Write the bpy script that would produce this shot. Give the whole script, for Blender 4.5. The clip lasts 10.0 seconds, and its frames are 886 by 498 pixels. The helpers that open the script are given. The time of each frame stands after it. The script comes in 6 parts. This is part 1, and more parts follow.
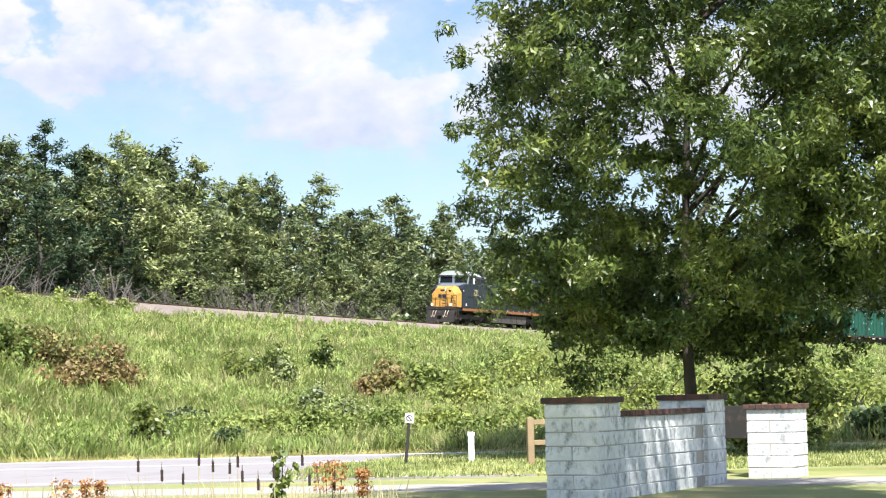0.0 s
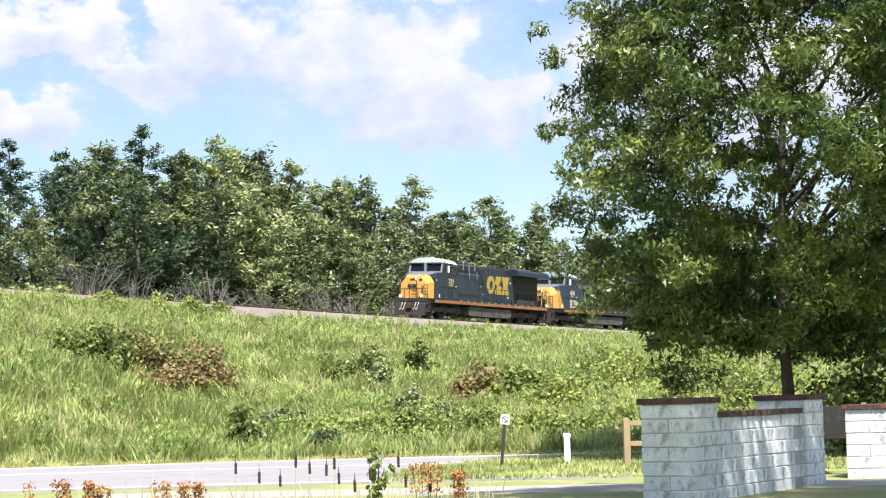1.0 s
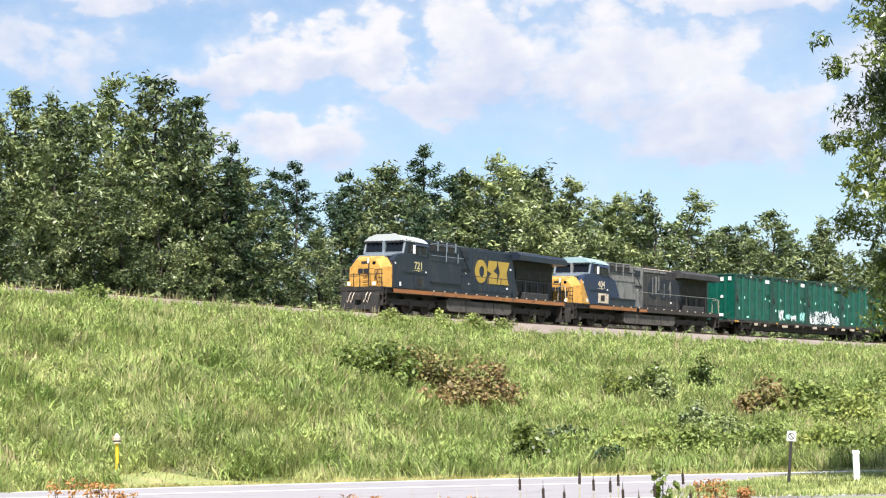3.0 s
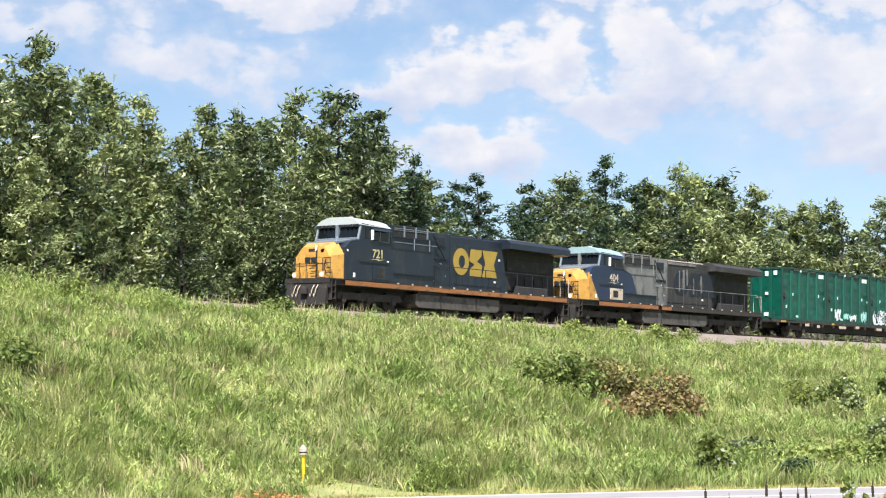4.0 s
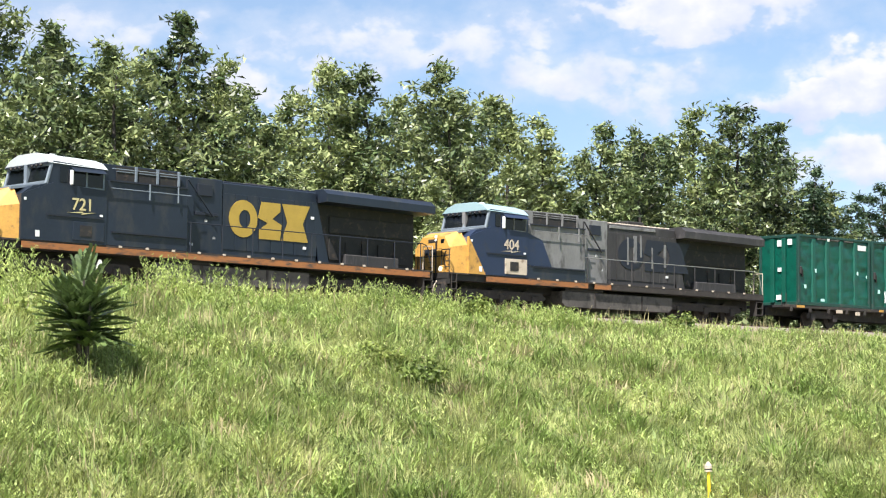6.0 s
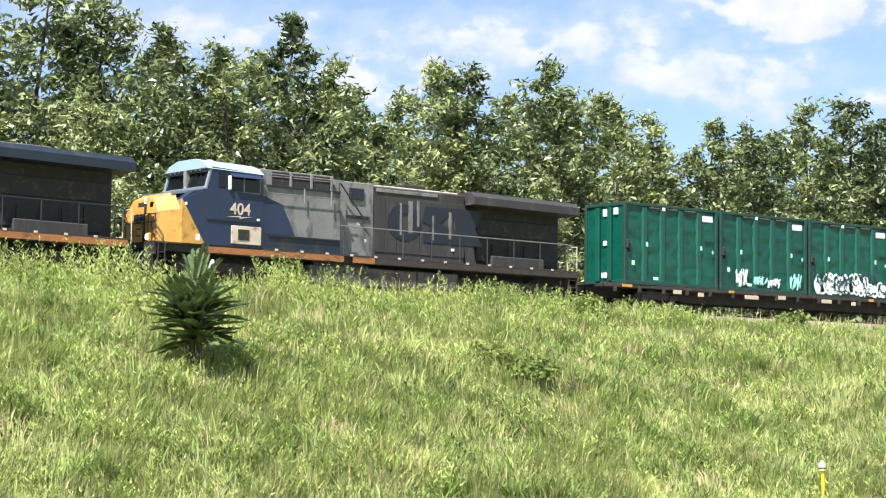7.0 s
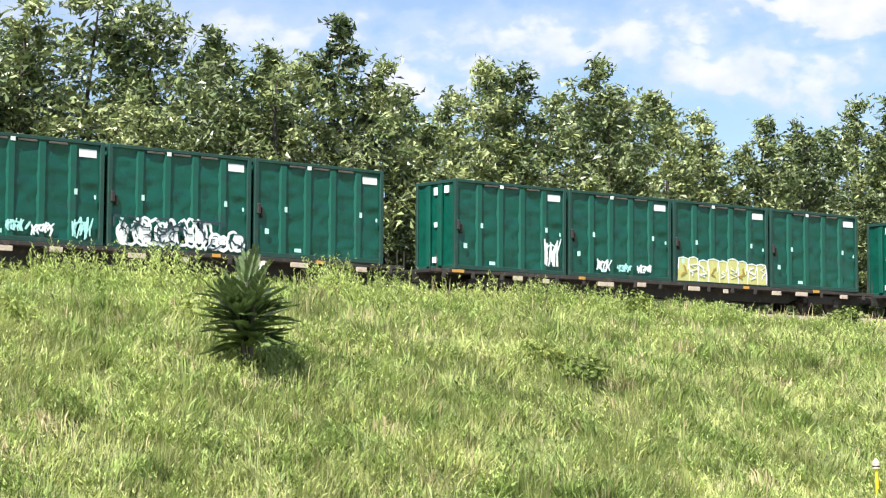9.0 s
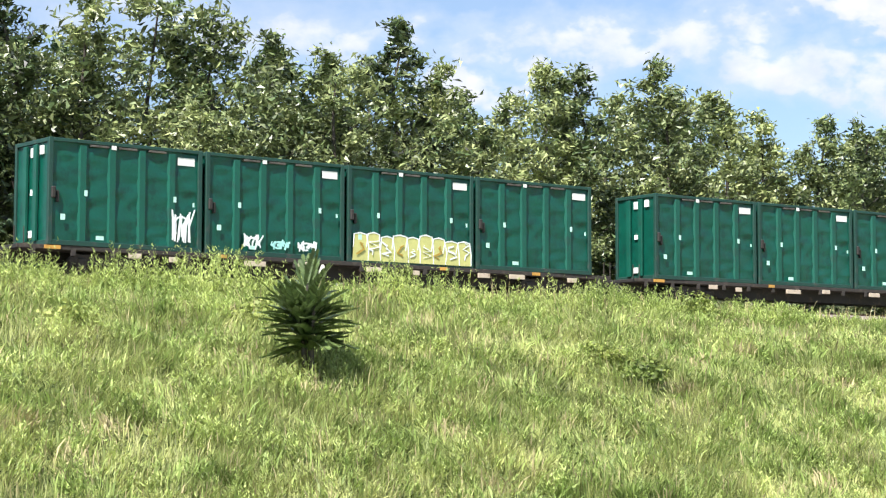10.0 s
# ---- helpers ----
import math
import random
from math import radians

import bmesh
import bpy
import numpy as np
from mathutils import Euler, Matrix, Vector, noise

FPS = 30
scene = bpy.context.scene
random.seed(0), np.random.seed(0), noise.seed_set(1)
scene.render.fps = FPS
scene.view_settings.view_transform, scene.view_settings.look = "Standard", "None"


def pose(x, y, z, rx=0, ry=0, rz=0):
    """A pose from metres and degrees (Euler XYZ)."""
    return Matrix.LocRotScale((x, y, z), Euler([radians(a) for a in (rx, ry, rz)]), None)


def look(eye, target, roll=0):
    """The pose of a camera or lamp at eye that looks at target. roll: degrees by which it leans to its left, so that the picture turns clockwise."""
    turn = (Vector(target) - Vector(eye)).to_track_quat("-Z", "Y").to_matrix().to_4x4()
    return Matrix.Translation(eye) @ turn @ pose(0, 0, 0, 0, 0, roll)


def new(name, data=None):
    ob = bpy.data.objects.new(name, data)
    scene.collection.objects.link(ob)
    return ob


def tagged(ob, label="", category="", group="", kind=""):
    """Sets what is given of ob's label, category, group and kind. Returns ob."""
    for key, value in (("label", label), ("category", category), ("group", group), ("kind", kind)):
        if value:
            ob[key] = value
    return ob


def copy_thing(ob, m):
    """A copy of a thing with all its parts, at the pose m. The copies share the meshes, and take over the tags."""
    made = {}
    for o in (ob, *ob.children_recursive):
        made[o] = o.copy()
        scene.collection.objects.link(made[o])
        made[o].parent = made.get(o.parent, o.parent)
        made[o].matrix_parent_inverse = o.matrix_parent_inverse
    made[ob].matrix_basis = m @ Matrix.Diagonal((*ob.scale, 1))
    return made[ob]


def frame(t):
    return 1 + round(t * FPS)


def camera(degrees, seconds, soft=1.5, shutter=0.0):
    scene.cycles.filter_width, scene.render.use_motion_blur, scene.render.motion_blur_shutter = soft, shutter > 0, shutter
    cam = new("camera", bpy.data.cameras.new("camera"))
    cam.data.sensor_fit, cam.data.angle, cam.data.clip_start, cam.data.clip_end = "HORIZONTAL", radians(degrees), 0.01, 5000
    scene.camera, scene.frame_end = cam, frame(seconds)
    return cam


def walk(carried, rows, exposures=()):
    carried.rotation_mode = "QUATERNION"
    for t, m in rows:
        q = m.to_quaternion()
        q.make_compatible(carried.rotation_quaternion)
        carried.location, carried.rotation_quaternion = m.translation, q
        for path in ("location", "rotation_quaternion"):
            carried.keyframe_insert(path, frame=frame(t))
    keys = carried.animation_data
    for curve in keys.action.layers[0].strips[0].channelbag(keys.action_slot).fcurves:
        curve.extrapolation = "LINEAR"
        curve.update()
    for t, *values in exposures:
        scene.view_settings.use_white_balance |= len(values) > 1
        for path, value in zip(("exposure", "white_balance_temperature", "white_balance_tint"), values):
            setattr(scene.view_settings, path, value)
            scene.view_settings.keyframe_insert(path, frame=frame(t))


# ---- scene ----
EYE = 1.5
cam = camera(25.68, 10.0, soft=1.2)
PATH = [
    (0.0, pose(0, 0, EYE, 94.401, 1.296, 0.100)),
    (0.5, pose(0, 0, EYE, 94.446, 1.442, 1.367)),
    (1.0, pose(0, 0, EYE, 94.513, 1.524, 2.904)),
    (1.5, pose(0, 0, EYE, 94.644, 1.609, 4.675)),
    (2.0, pose(0, 0, EYE, 94.829, 1.600, 6.682)),
    (2.2, pose(0, 0, EYE, 94.880, 1.580, 7.554)),
    (3.3, pose(0, 0, EYE, 95.363, 1.490, 12.714)),
    (3.5, pose(0, 0, EYE, 95.453, 1.460, 13.780)),
    (4.0, pose(0, 0, EYE, 95.695, 1.515, 16.597)),
    (4.5, pose(0, 0, EYE, 95.957, 1.574, 19.665)),
    (5.0, pose(0, 0, EYE, 96.197, 1.622, 22.809)),
    (5.5, pose(0, 0, EYE, 96.398, 1.539, 25.821)),
    (6.0, pose(0, 0, EYE, 96.495, 1.479, 28.417)),
    (6.2, pose(0, 0, EYE, 96.512, 1.460, 29.277)),
    (7.3, pose(0, 0, EYE, 96.515, 1.380, 32.212)),
    (7.5, pose(0, 0, EYE, 96.501, 1.386, 32.490)),
    (8.0, pose(0, 0, EYE, 96.522, 1.451, 32.899)),
    (8.5, pose(0, 0, EYE, 96.547, 1.568, 33.070)),
    (9.0, pose(0, 0, EYE, 96.568, 1.645, 33.181)),
    (9.5, pose(0, 0, EYE, 96.609, 1.760, 33.565)),
    (10.0, pose(0, 0, EYE, 96.697, 1.827, 34.960)),
]
walk(cam, PATH, [(0.0, 1.02), (1.2, 0.99), (2.5, 0.95), (3.5, 0.88), (4.5, 0.86), (5.5, 0.95), (7.3, 1.12), (10.0, 1.12)])

# ---- light ----
SUN_AZ, SUN_EL = 192.0, 55.0      # degrees; azimuth counted to the left of +y


def math_node(nt, op, a, b=None, c=None, clamp=False):
    n = nt.nodes.new("ShaderNodeMath")
    n.operation, n.use_clamp = op, clamp
    for i, v in enumerate((a, b, c)):
        if v is None:
            continue
        if isinstance(v, (int, float)):
            n.inputs[i].default_value = v
        else:
            nt.links.new(v, n.inputs[i])
    return n.outputs[0]


def mix_rgb(nt, fac, a, b, mode="MIX"):
    n = nt.nodes.new("ShaderNodeMix")
    n.data_type, n.blend_type = "RGBA", mode
    for i, v in ((0, fac), (6, a), (7, b)):
        if isinstance(v, (int, float)):
            n.inputs[i].default_value = v
        elif isinstance(v, (tuple, list)):
            n.inputs[i].default_value = (*v, 1) if len(v) == 3 else v
        else:
            nt.links.new(v, n.inputs[i])
    return n.outputs[2]


def ramp(nt, fac, stops):
    n = nt.nodes.new("ShaderNodeValToRGB")
    els = n.color_ramp.elements
    while len(els) < len(stops):
        els.new(0.5)
    for e, (p, c) in zip(els, stops):
        e.position = p
        e.color = (c, c, c, 1) if isinstance(c, (int, float)) else (*c, 1)
    nt.links.new(fac, n.inputs[0])
    return n.outputs[0]


def noise_node(nt, vec, scale, detail=4.0, rough=0.55, dims="3D"):
    n = nt.nodes.new("ShaderNodeTexNoise")
    n.noise_dimensions = dims
    n.inputs["Scale"].default_value, n.inputs["Detail"].default_value, n.inputs["Roughness"].default_value = scale, detail, rough
    if vec is not None:
        nt.links.new(vec, n.inputs["Vector"])
    return n.outputs["Fac"]


def build_world():
    w = bpy.data.worlds.new("sky")
    scene.world = w
    w.use_nodes = True
    nt = w.node_tree
    nt.nodes.clear()
    out = nt.nodes.new("ShaderNodeOutputWorld")
    bg = nt.nodes.new("ShaderNodeBackground")
    sky = nt.nodes.new("ShaderNodeTexSky")
    sky.sky_type, sky.sun_disc = "NISHITA", False
    sky.sun_elevation, sky.sun_rotation = radians(SUN_EL), radians(-SUN_AZ)
    sky.air_density, sky.dust_density, sky.ozone_density = 1.0, 0.5, 3.0
    coord = nt.nodes.new("ShaderNodeTexCoord")
    sep = nt.nodes.new("ShaderNodeSeparateXYZ")
    nt.links.new(coord.outputs["Generated"], sep.inputs[0])
    X, Y, Z = sep.outputs
    az = math_node(nt, "MULTIPLY", math_node(nt, "ARCTAN2", math_node(nt, "MULTIPLY", X, -1.0), Y), 57.2958)
    el = math_node(nt, "MULTIPLY", math_node(nt, "ARCSINE", Z), 57.2958)
    comb = nt.nodes.new("ShaderNodeCombineXYZ")
    nt.links.new(az, comb.inputs[0])
    nt.links.new(math_node(nt, "MULTIPLY", el, 1.5), comb.inputs[1])
    vec = comb.outputs[0]
    n1 = noise_node(nt, vec, 0.34, 7, 0.55, "2D")
    n2 = noise_node(nt, vec, 0.7, 4, 0.5, "2D")
    # billowed outlines: bearing and elevation pushed about by two noises
    shift = nt.nodes.new("ShaderNodeVectorMath")
    shift.operation = "ADD"
    shift.inputs[1].default_value = (31.7, 12.3, 0)
    nt.links.new(vec, shift.inputs[0])
    n3 = noise_node(nt, shift.outputs[0], 0.55, 4, 0.5, "2D")
    n4 = noise_node(nt, vec, 0.62, 4, 0.5, "2D")
    az_w = math_node(nt, "ADD", az, math_node(nt, "MULTIPLY", math_node(nt, "SUBTRACT", n3, 0.5), 4.6))
    el_w = math_node(nt, "ADD", el, math_node(nt, "MULTIPLY", math_node(nt, "SUBTRACT", n4, 0.5), 2.8))
    # heaps of cumulus: azimuth, elevation, half widths, weight
    heaps = [(15.4, 11.0, 2.1, 0.9, 0.95), (13.0, 11.1, 1.2, 0.9, 0.85), (17.6, 10.3, 1.5, 0.7, 0.8), (9.6, 11.4, 1.3, 1.5, 1.0), (11.5, 9.9, 1.9, 0.9, 0.95),
             (5.8, 10.5, 3.6, 1.5, 0.85), (2.9, 8.6, 3.0, 1.4, 0.9), (15.3, 8.5, 2.6, 0.8, 0.8), (3.0, 12.6, 6.0, 0.8, 0.85), (28.3, 12.3, 2.6, 1.0, 0.62),
             (35.0, 12.8, 5.0, 0.8, 0.38), (42.0, 13.5, 6.0, 2.0, 0.36), (33.6, 11.2, 1.9, 1.0, 0.66), (20.5, 13.2, 4.5, 0.7, 0.72), (-6.0, 9.0, 5.0, 2.5, 0.8),
             (12.6, 13.4, 2.4, 0.5, 0.7), (24.0, 11.4, 2.8, 1.0, 0.5), (21.2, 10.9, 1.8, 1.0, 0.55)]
    total, lit = None, None
    for a, e, wa, we, k in heaps:
        da = math_node(nt, "DIVIDE", math_node(nt, "SUBTRACT", az_w, a), wa)
        de = math_node(nt, "DIVIDE", math_node(nt, "SUBTRACT", el_w, e), we)
        d2 = math_node(nt, "ADD", math_node(nt, "MULTIPLY", da, da), math_node(nt, "MULTIPLY", de, de))
        g = math_node(nt, "MULTIPLY", math_node(nt, "EXPONENT", math_node(nt, "MULTIPLY", d2, -0.8)), k)
        up = math_node(nt, "MULTIPLY", g, de)
        total = g if total is None else math_node(nt, "MAXIMUM", total, g)
        lit = up if lit is None else math_node(nt, "ADD", lit, up)
    # overhead and behind the sky is half clouded as well
    high = math_node(nt, "MULTIPLY", math_node(nt, "GREATER_THAN", el, 16.0), 0.20)
    total = math_node(nt, "MAXIMUM", total, high)
    dens = math_node(nt, "ADD", total, math_node(nt, "MULTIPLY", math_node(nt, "SUBTRACT", n1, 0.5), 0.9))
    cover = ramp(nt, dens, [(0.05, 0.10), (0.34, 0.36), (0.47, 0.80), (0.62, 1.0)])
    shade = math_node(nt, "ADD", math_node(nt, "MULTIPLY", lit, 0.45), math_node(nt, "ADD", math_node(nt, "MULTIPLY", n2, 0.60), 0.17))
    cloud = ramp(nt, shade, [(0.12, (4.0, 4.5, 5.8)), (0.46, (5.2, 5.4, 6.1)), (0.70, (6.15, 6.1, 6.35))])
    mixed = mix_rgb(nt, cover, sky.outputs[0], cloud)
    nt.links.new(mixed, bg.inputs[0])
    bg.inputs[1].default_value = 0.084
    nt.links.new(bg.outputs[0], out.inputs[0])


build_world()
sun = new("sun", bpy.data.lights.new("sun", "SUN"))
sun.data.energy, sun.data.angle, sun.data.color = 5.0, radians(0.6), (1.0, 0.965, 0.92)
sun.matrix_world = look((0, 0, 0), (math.sin(radians(SUN_AZ)) * math.cos(radians(SUN_EL)), -math.cos(radians(SUN_AZ)) * math.cos(radians(SUN_EL)), -math.sin(radians(SUN_EL))))


# ---- materials ----
def surface(name, colour, rough=0.6, metal=0.0, vary=0.25, scale=3.0, fine=40.0, bump=0.15, stain=None, stain_at=0.58, island=0.0, obj=0.0,
            through_light=0.0, gloss=0.5, stretch=None, hue=None):
    """A procedural surface: base colour broken by broad and fine noise, a stain colour, bump; island / obj: brightness spread."""
    m = bpy.data.materials.new(name)
    m.use_nodes = True
    nt = m.node_tree
    nt.nodes.clear()
    out = nt.nodes.new("ShaderNodeOutputMaterial")
    p = nt.nodes.new("ShaderNodeBsdfPrincipled")
    p.inputs["Roughness"].default_value, p.inputs["Metallic"].default_value = rough, metal
    p.inputs["Specular IOR Level"].default_value = gloss
    tc = nt.nodes.new("ShaderNodeTexCoord")
    vec = tc.outputs["Object"]
    if stretch:
        mp = nt.nodes.new("ShaderNodeMapping")
        mp.inputs["Scale"].default_value = stretch
        nt.links.new(vec, mp.inputs[0])
        vec = mp.outputs[0]
    broad = noise_node(nt, vec, scale, 5, 0.6)
    grain = noise_node(nt, vec, fine, 3, 0.6)
    f = math_node(nt, "ADD", math_node(nt, "MULTIPLY", math_node(nt, "SUBTRACT", broad, 0.5), 2.2 * vary),
                  math_node(nt, "MULTIPLY", math_node(nt, "SUBTRACT", grain, 0.5), 1.2 * vary))
    if island:
        g = nt.nodes.new("ShaderNodeNewGeometry")
        f = math_node(nt, "ADD", f, math_node(nt, "MULTIPLY", math_node(nt, "SUBTRACT", g.outputs["Random Per Island"], 0.5), 2 * island))
    if obj:
        o = nt.nodes.new("ShaderNodeObjectInfo")
        f = math_node(nt, "ADD", f, math_node(nt, "MULTIPLY", math_node(nt, "SUBTRACT", o.outputs["Random"], 0.5), 2 * obj))
    f = math_node(nt, "ADD", f, 1.0)
    cmb = nt.nodes.new("ShaderNodeCombineXYZ")
    for i in range(3):
        nt.links.new(f, cmb.inputs[i])
    col = mix_rgb(nt, 1.0, colour, cmb.outputs[0], "MULTIPLY")
    if hue:
        g2 = nt.nodes.new("ShaderNodeNewGeometry")
        r2 = math_node(nt, "FRACT", math_node(nt, "MULTIPLY", g2.outputs["Random Per Island"], 7.31))
        o2 = nt.nodes.new("ShaderNodeObjectInfo")
        r2 = math_node(nt, "MULTIPLY", math_node(nt, "ADD", r2, o2.outputs["Random"]), 0.5)
        patch = noise_node(nt, vec, 0.45 if scale < 1 else scale * 0.25, 4)
        r2 = ramp(nt, math_node(nt, "ADD", math_node(nt, "MULTIPLY", r2, 0.42), math_node(nt, "MULTIPLY", patch, 0.9)), [(0.50, 0.0), (0.82, 1.0)])
        tint = mix_rgb(nt, r2, (1, 1, 1), tuple(h / max(c, 1e-3) for h, c in zip(hue, colour)))
        col = mix_rgb(nt, 1.0, col, tint, "MULTIPLY")
    if stain:
        s = noise_node(nt, vec, scale * 1.7, 6, 0.65)
        k = ramp(nt, s, [(stain_at - 0.05, 0.0), (stain_at + 0.08, 1.0)])
        col = mix_rgb(nt, k, col, stain)
    nt.links.new(col, p.inputs["Base Color"])
    if bump:
        b = nt.nodes.new("ShaderNodeBump")
        b.inputs["Strength"].default_value = bump
        b.inputs["Distance"].default_value = 0.02
        nt.links.new(math_node(nt, "ADD", broad, math_node(nt, "MULTIPLY", grain, 0.5)), b.inputs["Height"])
        nt.links.new(b.outputs[0], p.inputs["Normal"])
    sh = p.outputs[0]
    if through_light:
        t = nt.nodes.new("ShaderNodeBsdfTranslucent")
        nt.links.new(col, t.inputs[0])
        mx = nt.nodes.new("ShaderNodeMixShader")
        mx.inputs[0].default_value = through_light
        nt.links.new(sh, mx.inputs[1])
        nt.links.new(t.outputs[0], mx.inputs[2])
        sh = mx.outputs[0]
    nt.links.new(sh, out.inputs[0])
    return m


M = {}
M["soil"] = surface("hill_soil", (0.10, 0.13, 0.035), 0.95, vary=0.4, scale=0.25, fine=3.0, bump=0.6, stain=(0.18, 0.15, 0.08), stain_at=0.62)
M["grass"] = surface("tall_grass", (0.178, 0.243, 0.062), 0.5, vary=0.45, scale=0.25, fine=0.9, bump=0, island=0.5, through_light=0.4, gloss=0.3, hue=(0.47, 0.485, 0.20))
M["verge"] = surface("dry_verge_grass", (0.36, 0.37, 0.13), 0.7, vary=0.3, scale=0.6, fine=3, bump=0, island=0.4, through_light=0.3, gloss=0.2, hue=(0.50, 0.42, 0.19))
M["tussock"] = surface("lush_grass", (0.255, 0.345, 0.095), 0.5, vary=0.4, scale=0.3, fine=1.3, bump=0, island=0.4, through_light=0.4, gloss=0.3, hue=(0.50, 0.56, 0.20))
M["straw"] = surface("dry_seed_heads", (0.42, 0.36, 0.20), 0.8, vary=0.3, scale=0.3, fine=4, bump=0, island=0.3, through_light=0.25, gloss=0.2)
M["lawn"] = surface("mown_lawn", (0.25, 0.275, 0.10), 0.9, vary=0.3, scale=0.4, fine=9.0, bump=0.5, stain=(0.36, 0.32, 0.15), stain_at=0.56)
M["leaf"] = surface("forest_leaf", (0.078, 0.122, 0.043), 0.40, vary=0.4, scale=0.4, fine=2, bump=0, island=0.65, obj=0.3, through_light=0.20, gloss=0.6, hue=(0.27, 0.30, 0.125))
M["pine"] = surface("pine_needles", (0.055, 0.09, 0.045), 0.45, vary=0.25, scale=0.5, fine=2, bump=0, island=0.4, obj=0.2, through_light=0.15, gloss=0.3)
M["gum_leaf"] = surface("glossy_broad_leaf", (0.072, 0.115, 0.028), 0.36, vary=0.35, scale=0.5, fine=3, bump=0, island=0.5, through_light=0.36, gloss=0.6, hue=(0.24, 0.28, 0.065))
M["bush"] = surface("shrub_leaf", (0.19, 0.26, 0.065), 0.5, vary=0.3, scale=0.6, fine=3, bump=0, island=0.4, obj=0.15, through_light=0.35, gloss=0.35, hue=(0.32, 0.35, 0.10))
M["redbush"] = surface("reddish_bramble_leaf", (0.21, 0.23, 0.07), 0.55, vary=0.35, scale=1.6, fine=4, bump=0, island=0.5, through_light=0.3, gloss=0.35, hue=(0.31, 0.20, 0.10))
M["sumac"] = surface("sumac_leaf", (0.065, 0.105, 0.035), 0.32, vary=0.25, scale=0.8, fine=4, bump=0, island=0.4, through_light=0.22, gloss=0.7, hue=(0.13, 0.18, 0.06))
M["bark"] = surface("grey_brown_bark", (0.06, 0.05, 0.042), 0.95, vary=0.4, scale=6, fine=40, bump=0.8, stretch=(1, 1, 0.25))
M["deadwood"] = surface("bare_grey_twigs", (0.13, 0.115, 0.105), 0.9, vary=0.3, scale=4, fine=30, bump=0.3, obj=0.2)
M["ballast"] = surface("pale_ballast", (0.25, 0.205, 0.175), 0.95, vary=0.35, scale=0.6, fine=14, bump=1.0, stain=(0.19, 0.155, 0.13), stain_at=0.56)
M["rail"] = surface("rusty_rail", (0.16, 0.09, 0.06), 0.55, metal=0.6, vary=0.3, scale=3, fine=50, bump=0.1)
M["tie"] = surface("weathered_tie", (0.11, 0.085, 0.07), 0.9, vary=0.3, scale=4, fine=40, bump=0.4)
M["asphalt"] = surface("sunbleached_asphalt", (0.30, 0.28, 0.29), 0.9, vary=0.12, scale=0.5, fine=30, bump=0.2, stain=(0.24, 0.225, 0.235), stain_at=0.6)
M["concrete"] = surface("pale_concrete", (0.38, 0.35, 0.32), 0.9, vary=0.12, scale=1.0, fine=25, bump=0.2)
M["block"] = surface("whitewashed_rough_block", (0.68, 0.69, 0.70), 0.9, vary=0.30, scale=3.2, fine=18, bump=1.0, stain=(0.27, 0.28, 0.30), stain_at=0.59, obj=0.03, stretch=(1, 1, 0.6))
M["cap"] = surface("dark_red_brick_cap", (0.11, 0.05, 0.04), 0.85, vary=0.35, scale=4, fine=30, bump=0.4, stain=(0.045, 0.035, 0.032), stain_at=0.52, obj=0.2)
M["plank"] = surface("weathered_plank", (0.30, 0.22, 0.13), 0.85, vary=0.25, scale=4, fine=30, bump=0.3)
M["postdark"] = surface("dark_painted_post", (0.025, 0.022, 0.02), 0.7, vary=0.25, scale=6, fine=40, bump=0.2)
M["signwhite"] = surface("white_sign_enamel", (0.78, 0.78, 0.76), 0.5, vary=0.05, scale=4, fine=30, bump=0)
M["plastic_yellow"] = surface("yellow_plastic", (0.80, 0.58, 0.03), 0.45, vary=0.08, scale=6, fine=40, bump=0)
M["dock"] = surface("rust_orange_seed_heads", (0.40, 0.19, 0.08), 0.8, vary=0.3, scale=3, fine=12, bump=0, island=0.35, through_light=0.25, gloss=0.2, hue=(0.55, 0.30, 0.12))
M["cattail"] = surface("brown_cattail_head", (0.035, 0.022, 0.018), 0.9, vary=0.25, scale=12, fine=60, bump=0.3)
M["reed"] = surface("pale_reed_stalks", (0.52, 0.47, 0.30), 0.7, vary=0.2, scale=2, fine=12, bump=0, island=0.3, through_light=0.3, gloss=0.2)
M["line"] = surface("road_marking_white", (0.78, 0.77, 0.74), 0.7, vary=0.12, scale=2, fine=25, bump=0)


# ---- mesh helpers ----
def mesh_from(name, verts, faces):
    me = bpy.data.meshes.new(name)
    me.from_pydata([tuple(v) for v in verts], [], [tuple(f) for f in faces])
    me.update()
    return me


def quads_mesh(name, v):
    """v: (n, k, 3) array of n faces of k corners."""
    n, k = v.shape[:2]
    me = bpy.data.meshes.new(name)
    me.vertices.add(n * k)
    me.vertices.foreach_set("co", np.ascontiguousarray(v, dtype=np.float32).ravel())
    me.loops.add(n * k)
    me.loops.foreach_set("vertex_index", np.arange(n * k, dtype=np.int32))
    me.polygons.add(n)
    me.polygons.foreach_set("loop_start", np.arange(0, n * k, k, dtype=np.int32))
    me.polygons.foreach_set("loop_total", np.full(n, k, dtype=np.int32))
    me.update(calc_edges=True)
    return me


def link(name, me, material, parent=None, label=""):
    me.materials.clear()
    me.materials.append(material)
    ob = new(name, me)
    if parent is not None:
        ob.parent = parent
    if label:
        tagged(ob, label)
    return ob


def part(name, bm, material, parent, label=""):
    me = bpy.data.meshes.new(name)
    bm.to_mesh(me)
    bm.free()
    return link(name, me, material, parent, label)


